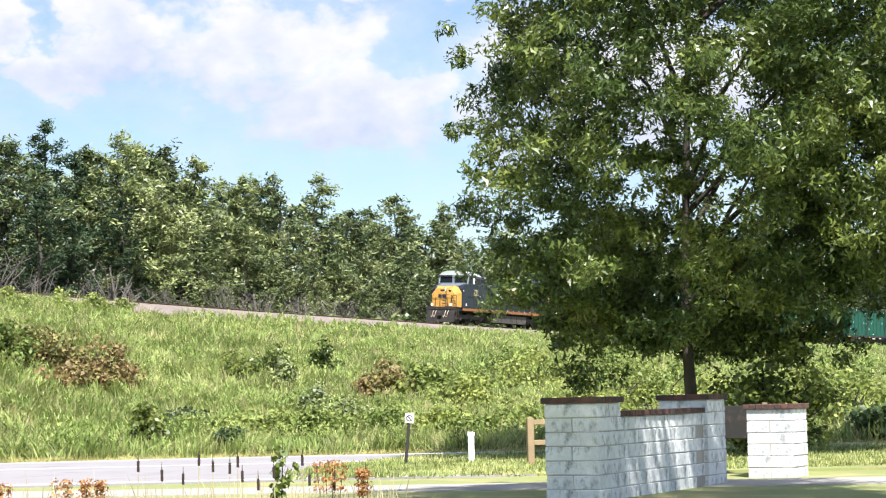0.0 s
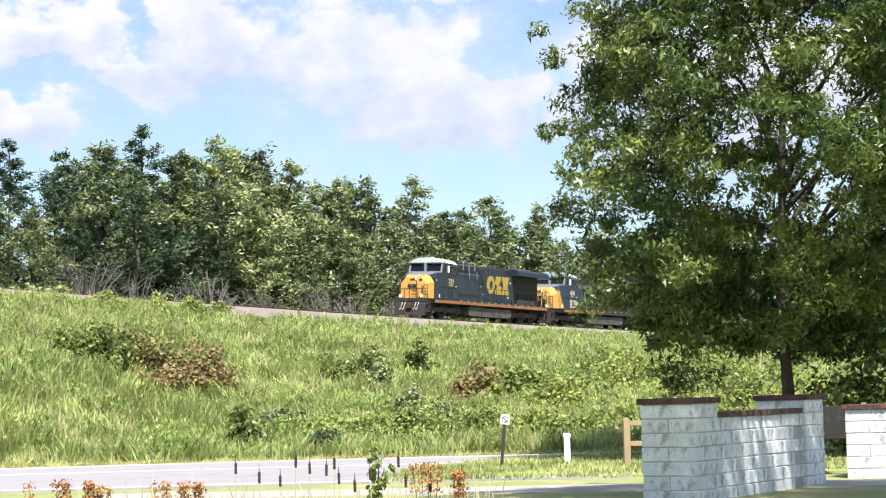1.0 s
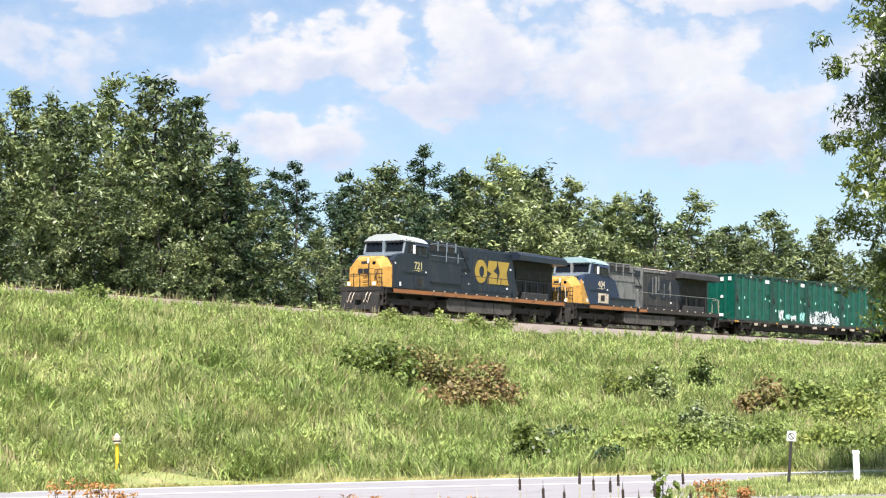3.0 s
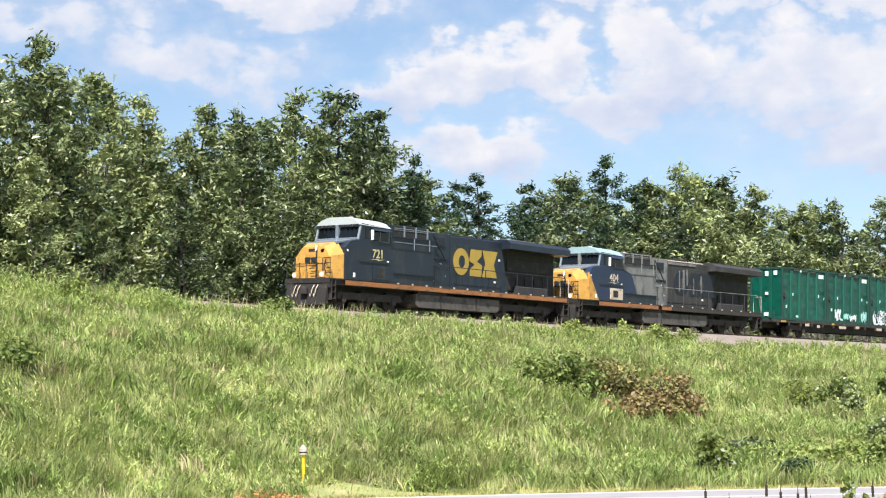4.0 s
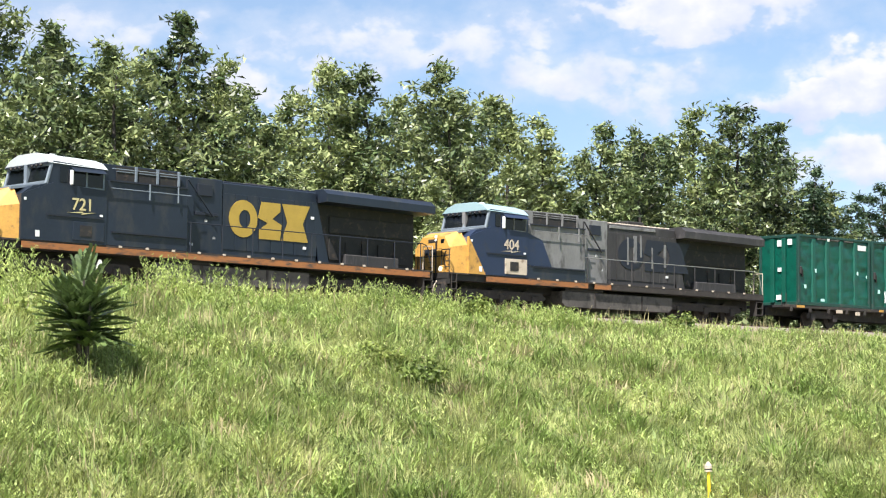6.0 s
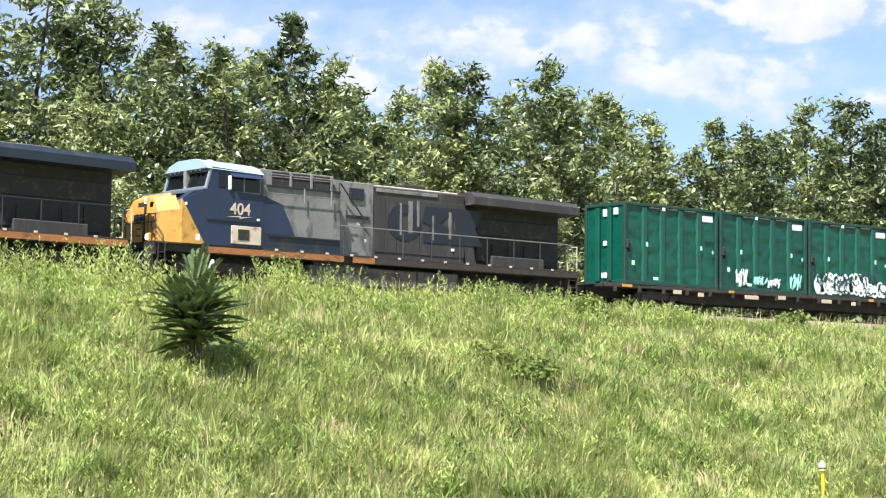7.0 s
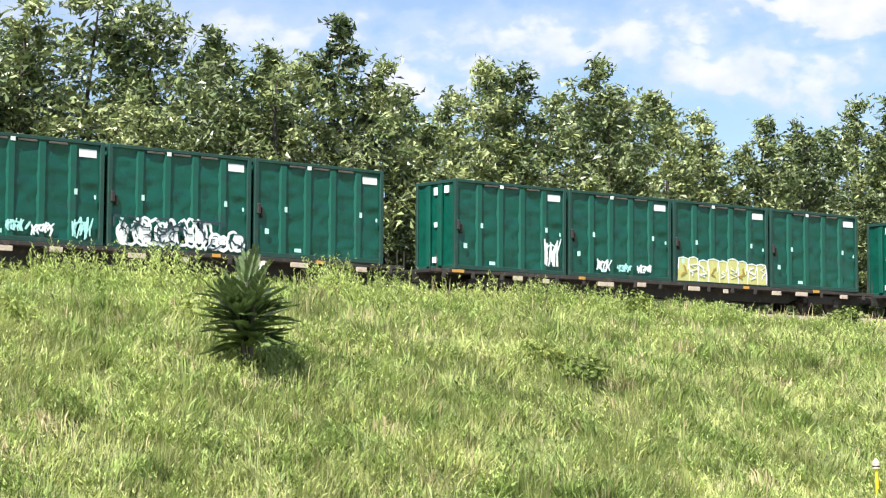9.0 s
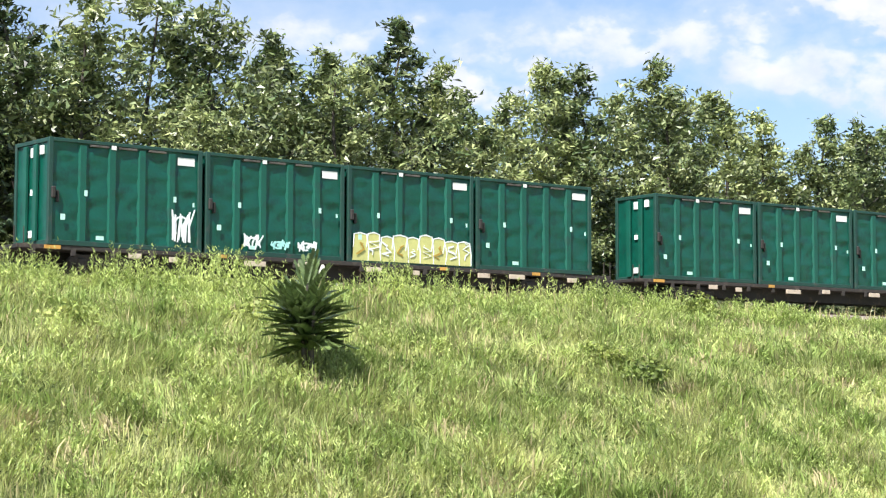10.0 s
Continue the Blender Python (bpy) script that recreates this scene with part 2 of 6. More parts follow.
def box(bm, x0, x1, y0, y1, z0, z1, bevel=0.0):
    r = bmesh.ops.create_cube(bm, size=1.0)
    vs = r["verts"]
    for v in vs:
        v.co = Vector((x0 + (v.co.x + 0.5) * (x1 - x0), y0 + (v.co.y + 0.5) * (y1 - y0), z0 + (v.co.z + 0.5) * (z1 - z0)))
    if bevel:
        es = list({e for v in vs for e in v.link_edges})
        bmesh.ops.bevel(bm, geom=es, offset=bevel, segments=1, affect="EDGES")
    return bm


def boxes(*dims, bevel=0.0):
    bm = bmesh.new()
    for d in dims:
        box(bm, *d, bevel=bevel)
    return bm


def tube(bm, a, b, r, r2=None, seg=8):
    a, b = Vector(a), Vector(b)
    d = b - a
    m = Matrix.Translation((a + b) / 2) @ d.to_track_quat("Z", "Y").to_matrix().to_4x4()
    bmesh.ops.create_cone(bm, cap_ends=True, segments=seg, radius1=r, radius2=r if r2 is None else r2, depth=d.length, matrix=m)
    return bm


def prism(bm, outline, y0, y1):
    """Extrude an outline of (x, z) points between y0 and y1."""
    a = [bm.verts.new((x, y0, z)) for x, z in outline]
    b = [bm.verts.new((x, y1, z)) for x, z in outline]
    bm.faces.new(a)
    bm.faces.new(list(reversed(b)))
    n = len(a)
    for i in range(n):
        bm.faces.new((a[i], b[i], b[(i + 1) % n], a[(i + 1) % n]))
    bmesh.ops.recalc_face_normals(bm, faces=bm.faces[:])
    return bm


# ---- plan: the track is a wide curve on an embankment ----
HEAD, DIST, ZR, GRADE, CURVE, CANT = radians(-13.97), 59.67, 8.82, -0.0048, 1.344e-3, 2.82
UX, UY, NX, NY = -math.sin(HEAD), math.cos(HEAD), -math.cos(HEAD), -math.sin(HEAD)


def on_track(s, lat=0.0, h=0.0):
    th = CURVE * s
    a, b = math.sin(th) / CURVE, DIST - (1 - math.cos(th)) / CURVE
    nx, ny = NX * math.cos(th) + UX * math.sin(th), NY * math.cos(th) + UY * math.sin(th)
    return Vector((UX * a + NX * b + nx * lat, UY * a + NY * b + ny * lat, ZR + GRADE * s + h))


def track_pose(s):
    p = on_track(s)
    ang = math.degrees(math.atan2(UY, UX) - CURVE * s)
    return pose(p.x, p.y, p.z, CANT, 0.275, ang)


def track_coords(x, y):
    cx, cy = NX * (DIST - 1 / CURVE), NY * (DIST - 1 / CURVE)
    rx, ry = x - cx, y - cy
    lat = np.hypot(rx, ry) - 1 / CURVE
    s = np.arctan2(rx * UX + ry * UY, rx * NX + ry * NY) / CURVE
    return s, lat


def smooth(a, b, v):
    k = np.clip((v - a) / (b - a), 0, 1)
    return k * k * (3 - 2 * k)


def rough_noise(x, y):
    return (np.sin(x * 0.31 + 1.3 * np.sin(y * 0.17)) * np.sin(y * 0.27 + 0.9 * np.sin(x * 0.23)) * 0.6
            + 0.4 * np.sin(x * 0.83 + 2.1) * np.sin(y * 0.71 + np.sin(x * 0.4)))


SHOULDER = 4.9


def ground_z(x, y):
    x, y = np.asarray(x, float), np.asarray(y, float)
    s, lat = track_coords(x, y)
    rail = ZR + GRADE * np.clip(s, -200, 500)
    top = rail - 0.78 - 0.34 * smooth(52, 76, s)
    da, db = y - 55.5, lat + 25.0
    df = np.maximum(0, np.logaddexp(da / 3, db / 3) * 3 - 1.0)
    dt = np.maximum(0, -SHOULDER - lat)
    q = df / (df + dt + 1e-6)
    side = smooth(10.0, 18.0, np.degrees(np.arctan2(-x, np.maximum(y, 1e-3))))
    z = top * (side * (q + 0.11 * np.sin(np.pi * q)) + (1 - side) * q ** 1.8)
    z = z + rough_noise(x, y) * 0.22 * smooth(0.03, 0.2, q) * (1 - smooth(0.8, 1.0, q))
    back = smooth(6, 14, lat)
    return z + back * (0.3 + 0.25 * rough_noise(x, y)) * (dt <= 0)


def ground():
    xs = np.concatenate([[-3500, -1500, -700, -350, -220], np.arange(-150, 141, 1.5), [200, 350, 700, 1500, 3500]])
    ys = np.concatenate([[-3500, -1500, -700, -300, -120], np.arange(-60, 331, 1.5), [400, 520, 800, 1600, 4000]])
    gx, gy = np.meshgrid(xs, ys)
    gz = ground_z(gx, gy)
    nx, ny = len(xs), len(ys)
    me = bpy.data.meshes.new("ground")
    idx = np.arange(nx * ny).reshape(ny, nx)
    f = np.stack([idx[:-1, :-1], idx[:-1, 1:], idx[1:, 1:], idx[1:, :-1]], -1).reshape(-1, 4)
    me.from_pydata(np.stack([gx, gy, gz], -1).reshape(-1, 3).tolist(), [], f.tolist())
    me.polygons.foreach_set("use_smooth", np.ones(len(f), dtype=bool))
    ob = link("ground", me, M["soil"])
    me.materials.append(M["lawn"])
    cx, cy = gx[:-1, :-1].ravel() + 0.7, gy[:-1, :-1].ravel() + 0.7
    s, lat = track_coords(cx, cy)
    lawn = (cy < 56.2) & (lat < -24) & (cy > -100) & (np.abs(cx) < 140)
    me.polygons.foreach_set("material_index", lawn.astype(np.int32))
    tagged(ob, "grassy embankment and mown verge reaching to the horizon", "ground", kind="structure")


ground()


def strip(name, pts_left, pts_right, material, label, category, lift=0.02):
    """A flat slab on the ground between two edges."""
    n = len(pts_left)
    v = [(x, y, lift) for x, y in pts_left] + [(x, y, lift) for x, y in pts_right]
    f = [(i, i + 1, n + i + 1, n + i) for i in range(n - 1)]
    k = len(v)
    v += [(x, y, -0.05) for x, y, _ in v[:k]]
    f += [(i, k + i, k + i + 1, i + 1) for i in range(n - 1)] + [(n + i, n + i + 1, k + n + i + 1, k + n + i) for i in range(n - 1)]
    me = mesh_from(name, v, f)
    return tagged(link(name, me, material), label, category, kind="structure")


ROADX = [i * 1.5 for i in range(-60, 61)]


def road_edge(y0):
    return [(x, y0 - 0.012 * max(0.0, -x - 6.0) ** 2 + (0.0 if x < 0 else 0.004 * x)) for x in ROADX]


def roads():
    strip("road", road_edge(37.0), road_edge(53.4), M["asphalt"], "sun-bleached grey asphalt road beside the embankment", "road", 0.03)
    for y0, w in ((52.6, 0.28), (47.2, 0.22), (37.5, 0.25)):
        strip("trim", road_edge(y0), road_edge(y0 + w), M["line"], "worn white painted road line", "road marking", 0.036)
    # grass island between the road and the side lane
    n = 26
    top = [(-3.4 + i * 1.6, 41.0 + 12.7 * (1 - math.exp(-i * 0.75))) for i in range(n)]
    low = [(-3.4 + i * 1.6, 40.5 - 3.9 * (1 - math.exp(-i * 0.6)) - 0.06 * i) for i in range(n)]
    strip("verge", top, low, M["lawn"], "mown grass island between road and lane", "lawn", 0.05)
    strip("pavement", [(-8 + i * 1.6, 34.9 - 0.19 * i) for i in range(34)], [(-8 + i * 1.6, 32.6 - 0.19 * i) for i in range(34)],
          M["concrete"], "pale concrete side lane behind the block wall", "lane", 0.02)


roads()


def track_bed():
    def ribbon(profile, s0, s1, ds):
        v, f, k = [], [], len(profile)
        m = int((s1 - s0) / ds) + 1
        for i in range(m):
            v += [on_track(s0 + i * ds, la, h) for la, h in profile]
        for i in range(m - 1):
            f += [(i * k + j, i * k + j + 1, (i + 1) * k + j + 1, (i + 1) * k + j) for j in range(k - 1)]
        return v, f
    v, f = ribbon([(-5.4, -1.7), (-4.2, -0.98), (-2.1, -0.27), (2.1, -0.20), (4.2, -0.9), (6.0, -1.6)], -160, 480, 4.0)
    tagged(link("ballast", mesh_from("ballast", v, f), M["ballast"]), "pale crushed-stone ballast under the railway track", "ballast", kind="structure")
    prof = [(-0.07, -0.17), (-0.07, -0.15), (-0.015, -0.12), (-0.015, -0.05), (-0.037, -0.035), (-0.037, 0.0), (0.037, 0.0), (0.037, -0.035), (0.015, -0.05), (0.015, -0.12), (0.07, -0.15), (0.07, -0.17)]
    for side in (-0.755, 0.755):
        v, f = ribbon([(side + a, h + side * 0.049) for a, h in prof], -160, 480, 3.0)
        tagged(link("rail", mesh_from("rail", v, f), M["rail"]), "rust-brown steel rail", "rail", group="rails of the track", kind="structure")
    faces = []
    for i in range(500):
        s = 20 + i * 0.6
        for q in (((-1.3, -0.11, -0.18), (-1.3, 0.11, -0.18), (1.3, 0.11, -0.13), (1.3, -0.11, -0.13)), ((-1.3, -0.11, -0.18), (-1.3, 0.11, -0.18), (-1.3, 0.11, -0.32), (-1.3, -0.11, -0.32))):
            faces.append([on_track(s + ds, la, h) for la, ds, h in q])
    tagged(link("sleepers", quads_mesh("sleepers", np.array(faces)), M["tie"]), "dark weathered wooden sleepers in the ballast", "sleepers", kind="stuff")


track_bed()


# ---- foliage ----
def leaf_cards(rng, centres, radii, per, size, flat=0.75, droop=0.0, longness=1.35, simple=False):
    """Clumps of leaf cards: kite-shaped faces scattered in uneven balls round the centres."""
    n = len(centres)
    c = np.repeat(centres, per, axis=0)
    r = np.repeat(radii, per)[:, None]
    d = rng.normal(size=(n * per, 3))
    d /= np.linalg.norm(d, axis=1)[:, None] + 1e-9
    p = c + d * r * (rng.random((n * per, 1)) ** 0.45) * np.array([1, 1, flat])
    nrm = d * 0.6 + rng.normal(size=d.shape) * 0.55 + np.array([0, 0, 0.55])
    nrm /= np.linalg.norm(nrm, axis=1)[:, None]
    t = np.cross(nrm, rng.normal(size=d.shape))
    t /= np.linalg.norm(t, axis=1)[:, None] + 1e-9
    t[:, 2] -= droop
    b = np.cross(nrm, t)
    sz = size * rng.uniform(0.6, 1.35, (n * per, 1))
    L, W = t * sz * longness, b * sz * 0.5
    fold = nrm * sz * 0.16
    if simple:
        return np.stack([p - L * 0.5 + W * 0.3, p + L * 0.5, p + W * 1.1 - L * 0.1], 1)
    return np.stack([p - L * 0.5, p - L * 0.02 + W + fold, p + L * 0.5, p - L * 0.02 - W + fold], 1)


def limb(bm, pts, r0, r1, seg=6):
    n = len(pts) - 1
    for i in range(n):
        a, b = r0 + (r1 - r0) * i / n, r0 + (r1 - r0) * (i + 1) / n
        tube(bm, pts[i], pts[i + 1], a, b, seg)


def make_tree(name, seed, height, width, crown_from, shape, leaf_mat, clumps, per, leaf, clump_r, label, category, trunk_r=None, lean=0.0):
    """Trunk with limbs and a crown of clumped leaves. shape: crown half-width at a share of the crown's height."""
    rng = np.random.default_rng(seed)
    root = new(name)
    tr = trunk_r or height * 0.013
    bm = bmesh.new()
    sway = [Vector((lean * k + rng.normal() * 0.02 * height * k, rng.normal() * 0.02 * height * k, height * 0.94 * k)) for k in np.linspace(0, 1, 7)]
    sway[0] = Vector((0, 0, -0.25))
    limb(bm, sway, tr, tr * 0.18, 8)
    pts = []
    branches = max(16, clumps // 6)
    for i in range(branches):
        k = ((i + rng.random()) / branches) ** 0.9
        h = crown_from + (height - crown_from) * k
        ang = i * 2.4 + rng.uniform(-0.5, 0.5)
        reach = shape(k) * width * rng.uniform(0.55, 1.12)
        f = min(h / (height * 0.94), 0.999) * 6
        base = sway[int(f)].lerp(sway[min(6, int(f) + 1)], f - int(f))
        tip = Vector((base.x + math.cos(ang) * reach, base.y + math.sin(ang) * reach, h + 0.12 * reach))
        low = Vector((base.x, base.y, max(crown_from * 0.5, h - reach * 0.5)))
        n = int(per * 6 * (0.45 + 0.75 * min(1.0, shape(k))))
        twigs = 7
        for _ in range(twigs):
            # leaves strung along a twig that leaves the branch
            u0 = rng.uniform(0.25, 1.0)
            root_p = np.array(low.lerp(tip, u0))
            d = np.array([math.cos(ang), math.sin(ang), 0.55]) * 0.5 + rng.normal(size=3) * 0.6
            end = root_p + d * clump_r * rng.uniform(0.6, 1.25) * (0.35 + 0.65 * min(1.0, shape(k)))
            u = rng.random((n // twigs, 1)) ** 0.7
            pts.append(root_p + (end - root_p) * u + rng.normal(size=(n // twigs, 3)) * clump_r * np.array([0.26, 0.26, 0.2]) * (0.5 + 0.5 * min(1.0, shape(k))))
        if k < 0.85:
            mid = low.lerp(tip, 0.5) + Vector((0, 0, 0.10 * reach))
            limb(bm, [low, mid, tip], tr * 0.34 * (1.1 - k), tr * 0.06, 4)
    pts = np.concatenate(pts)
    part("trunk", bm, M["bark"], root)
    q = leaf_cards(rng, pts, np.full(len(pts), 0.06), 1, leaf, simple=True)
    link("crown", quads_mesh("crown", q), leaf_mat, root)
    tagged(root, label, category)
    return root


def shape_oval(k):
    return max(0.12, math.sin(math.pi * min(1, 0.12 + 0.86 * k)) ** 0.8)


def shape_cone(k):
    return max(0.06, (1 - k) ** 0.75 * min(1, 0.5 + 3.5 * k))


def shape_poplar(k):
    return max(0.05, min(1, 0.75 + 1.2 * k) * (1 - k ** 1.9) ** 0.95)


def place(az, s_lat=None, dist=None):
    a = radians(az)
    if dist is not None:
        return -math.sin(a) * dist, math.cos(a) * dist
    lo, hi = 20.0, 600.0
    for _ in range(40):
        mid = (lo + hi) / 2
        s, la = track_coords(-math.sin(a) * mid, math.cos(a) * mid)
        if la < s_lat:
            lo = mid
        else:
            hi = mid
    return -math.sin(a) * lo, math.cos(a) * lo


# skyline of the wood: bearing and elevation of its tree tops, in degrees
TOPS = [(-12.5, 4.2), (-10.2, 4.3), (-7.6, 4.7), (-5.3, 4.6), (-3.4, 4.9), (-1.9, 5.0), (-0.1, 5.6), (1.4, 6.0), (2.7, 5.6), (3.7, 6.5), (4.9, 6.5), (6.0, 6.5), (7.3, 7.1),
        (8.5, 7.4), (9.4, 7.7), (10.4, 7.4), (11.6, 8.2), (12.9, 7.6), (15.3, 7.8), (17.3, 8.4), (18.3, 9.7), (19.5, 10.3), (20.8, 10.2),
        (22.3, 9.6), (23.7, 9.9), (25.2, 10.1), (26.3, 10.9), (28.0, 11.8), (30.5, 11.7), (31.6, 11.9), (34.6, 12.0), (36.0, 13.4),
        (37.9, 12.5), (39.5, 13.1), (41.4, 13.6), (43.2, 14.3), (45.2, 14.2), (47.1, 14.4), (49.5, 14.4)]


def skyline(az):
    return float(np.interp(az, [a for a, _ in TOPS], [e for _, e in TOPS]))


def wood():
    rng = np.random.default_rng(11)
    kinds = []
    light = "tall light green broadleaf tree in the wood behind the track"
    for i in range(5):
        kinds.append((make_tree("tree", 20 + i, 12, 3.1, 0.5, shape_poplar, M["leaf"], 190, 46, 0.235, 1.0, light, "tree"), 12))
    for i in range(2):
        kinds.append((make_tree("tree", 40 + i, 12, 3.5, 0.7, shape_oval, M["leaf"], 190, 46, 0.235, 1.05, "rounded broadleaf tree in the wood behind the track", "tree"), 12))
    for i in range(2):
        kinds.append((make_tree("conifer", 60 + i, 12, 3.0, 0.5, shape_cone, M["pine"], 180, 44, 0.19, 0.75, "dark green conifer in the wood behind the track", "tree"), 12))
    for i in range(4):
        kinds.append((make_tree("tree", 80 + i, 12, 3.3, 0.5, shape_poplar, M["leaf"], 150, 42, 0.26, 1.1, light, "tree"), 12))
    used = set()

    def put(az, la, el, pick, squash=1.0):
        x, y = place(az, la)
        d = math.hypot(x, y)
        if d > 165 and pick < 7:
            pick = 9 + pick % 4
        z = float(ground_z(x, y))
        h = d * math.tan(radians(el)) + EYE - z
        k = h / kinds[pick][1]
        m = pose(x, y, z, 0, 0, rng.uniform(0, 360)) @ Matrix.Diagonal((k * squash, k * squash, k, 1))
        if pick in used:
            copy_thing(kinds[pick][0], m @ Matrix.Diagonal((*[1 / v for v in kinds[pick][0].scale], 1)))
        else:
            used.add(pick)
            kinds[pick][0].matrix_basis = m

    for i, (az, el) in enumerate(TOPS):
        conifer = az in (11.6, 15.3, 17.3)
        put(az, rng.uniform(12, 15), el, 7 + i % 2 if conifer else int(rng.integers(0, 7)), 1.35 if az < 17 else 1.15)
    # the filling rows, lower than the skyline
    for row, (la, step, lo, hi) in enumerate(((9.5, 3.4, 0.45, 0.75), (14.5, 3.8, 0.62, 0.92), (19, 4.2, 0.82, 0.97), (25, 4.2, 0.86, 0.99))):
        s = 12.0
        while s < 330:
            s += step * rng.uniform(0.7, 1.4) * (1 + s / 260)
            p = on_track(s, la + rng.uniform(-1.5, 2.5))
            az = math.degrees(math.atan2(-p.x, p.y))
            s_, la_ = track_coords(p.x, p.y)
            el = min(skyline(az - 0.8), skyline(az), skyline(az + 0.8))
            if az > 51 or az < -15:
                continue
            d = math.hypot(p.x, p.y)
            base = math.degrees(math.atan2(float(ground_z(p.x, p.y)) - EYE, d))
            pick = int(rng.integers(0, 7)) if rng.random() > (0.5 if 9 < az < 18 else 0.12) else int(rng.integers(7, 9))
            lift = rng.uniform(max(lo, 0.80), 1.0) if d > 125 and row else rng.uniform(lo, hi)
            put(az, float(la_), base + (el - base) * lift, pick, 1.4 if d > 125 else 1.15)
    # undergrowth at the wood's edge
    base = make_shrub("shrub", 5, 1.6, 1.5, M["leaf"], 26, 45, 0.24, 0.55, "leafy undergrowth shrub at the edge of the wood", "shrub")
    first = True
    s = 20.0
    while s < 300:
        s += rng.uniform(1.4, 3.2) * (1 + s / 200)
        p = on_track(s, rng.uniform(6.0, 8.2))
        k = rng.uniform(0.7, 1.5)
        m = pose(p.x, p.y, float(ground_z(p.x, p.y)), 0, 0, rng.uniform(0, 360)) @ Matrix.Scale(k, 4)
        if first:
            base.matrix_basis = m
            first = False
        else:
            copy_thing(base, m @ Matrix.Diagonal((*[1 / v for v in base.scale], 1)))


def make_shrub(name, seed, height, width, material, clumps, per, leaf, clump_r, label, category):
    rng = np.random.default_rng(seed)
    root = new(name)
    bm = bmesh.new()
    cs = []
    for i in range(clumps):
        ang, r = rng.random() * 2 * math.pi, width * rng.random() ** 0.6
        h = height * rng.uniform(0.1, 1.0) * (1 - 0.55 * (r / width) ** 2)
        tip = Vector((math.cos(ang) * r, math.sin(ang) * r, h))
        cs.append(tuple(tip))
        if i % 2 == 0:
            limb(bm, [Vector((rng.normal() * 0.08 * width, rng.normal() * 0.08 * width, -0.1)), tip * 0.55 + Vector((0, 0, 0.1 * height)), tip], 0.025 * height, 0.006 * height, 5)
    part("stem", bm, M["bark"], root)
    q = leaf_cards(rng, np.array(cs), np.full(len(cs), clump_r) * rng.uniform(0.7, 1.3, len(cs)), per, leaf)
    link("foliage", quads_mesh("foliage", q), material, root)
    return tagged(root, label, category)


def blades(rng, x, y, z, h, w, bend, per, kite=False):
    """Tufts of leaning blades, each one long narrow face."""
    n = len(x)
    x, y, z, h, w = (np.repeat(v, per) for v in (x, y, z, h, w))
    m = n * per
    off = rng.normal(size=(m, 2)) * 0.17
    ang = 5.0 * rough_noise(x * 2.3 + 11, y * 2.1) + rng.normal(size=m) * 0.9
    lean = rng.random(m) * bend + 0.08
    hh = h * rng.uniform(0.5, 1.15, m)
    dx, dy = np.cos(ang), np.sin(ang)
    turn = ang + rng.uniform(0.6, 2.4, m)
    b = np.stack([x + off[:, 0], y + off[:, 1], z - 0.05], -1)
    side = np.stack([np.cos(turn) * w, np.sin(turn) * w, np.zeros(m)], -1)
    tip = b + np.stack([dx * lean * hh, dy * lean * hh, hh * (1 - 0.3 * lean)], -1)
    if kite:
        mid = b + (tip - b) * 0.55 + np.stack([-dx * lean * hh * 0.15, -dy * lean * hh * 0.15, hh * 0.08], -1)
        return np.stack([b, mid + side, tip, mid - side], 1)
    return np.stack([b - side, b + side, tip], 1)


def plumes(rng, x, y, z, h, per, leaf):
    """Leafy upright stems: narrow leaves that leave the stem upwards and outwards, shorter towards the tip."""
    n = len(x)
    tilt = np.repeat(rng.normal(size=(n, 2)) * 0.18, per, axis=0)
    x, y, z, h, leaf = (np.repeat(v, per) for v in (x, y, z, h, leaf))
    m = n * per
    u = rng.random(m) ** 0.75
    p = np.stack([x + tilt[:, 0] * h * u, y + tilt[:, 1] * h * u, z + h * u], -1)
    a = rng.random(m) * 2 * math.pi
    rise = rng.uniform(0.25, 1.6, m)
    d = np.stack([np.cos(a), np.sin(a), rise], -1)
    d /= np.linalg.norm(d, axis=1)[:, None]
    side = np.stack([-np.sin(a), np.cos(a), rng.normal(size=m) * 0.3], -1)
    L = (leaf * (1.15 - 0.65 * u) * rng.uniform(0.6, 1.3, m))[:, None]
    return np.stack([p - side * L * 0.10, p + d * L * 1.1, p + d * L * 0.35 + side * L * 0.17], 1)


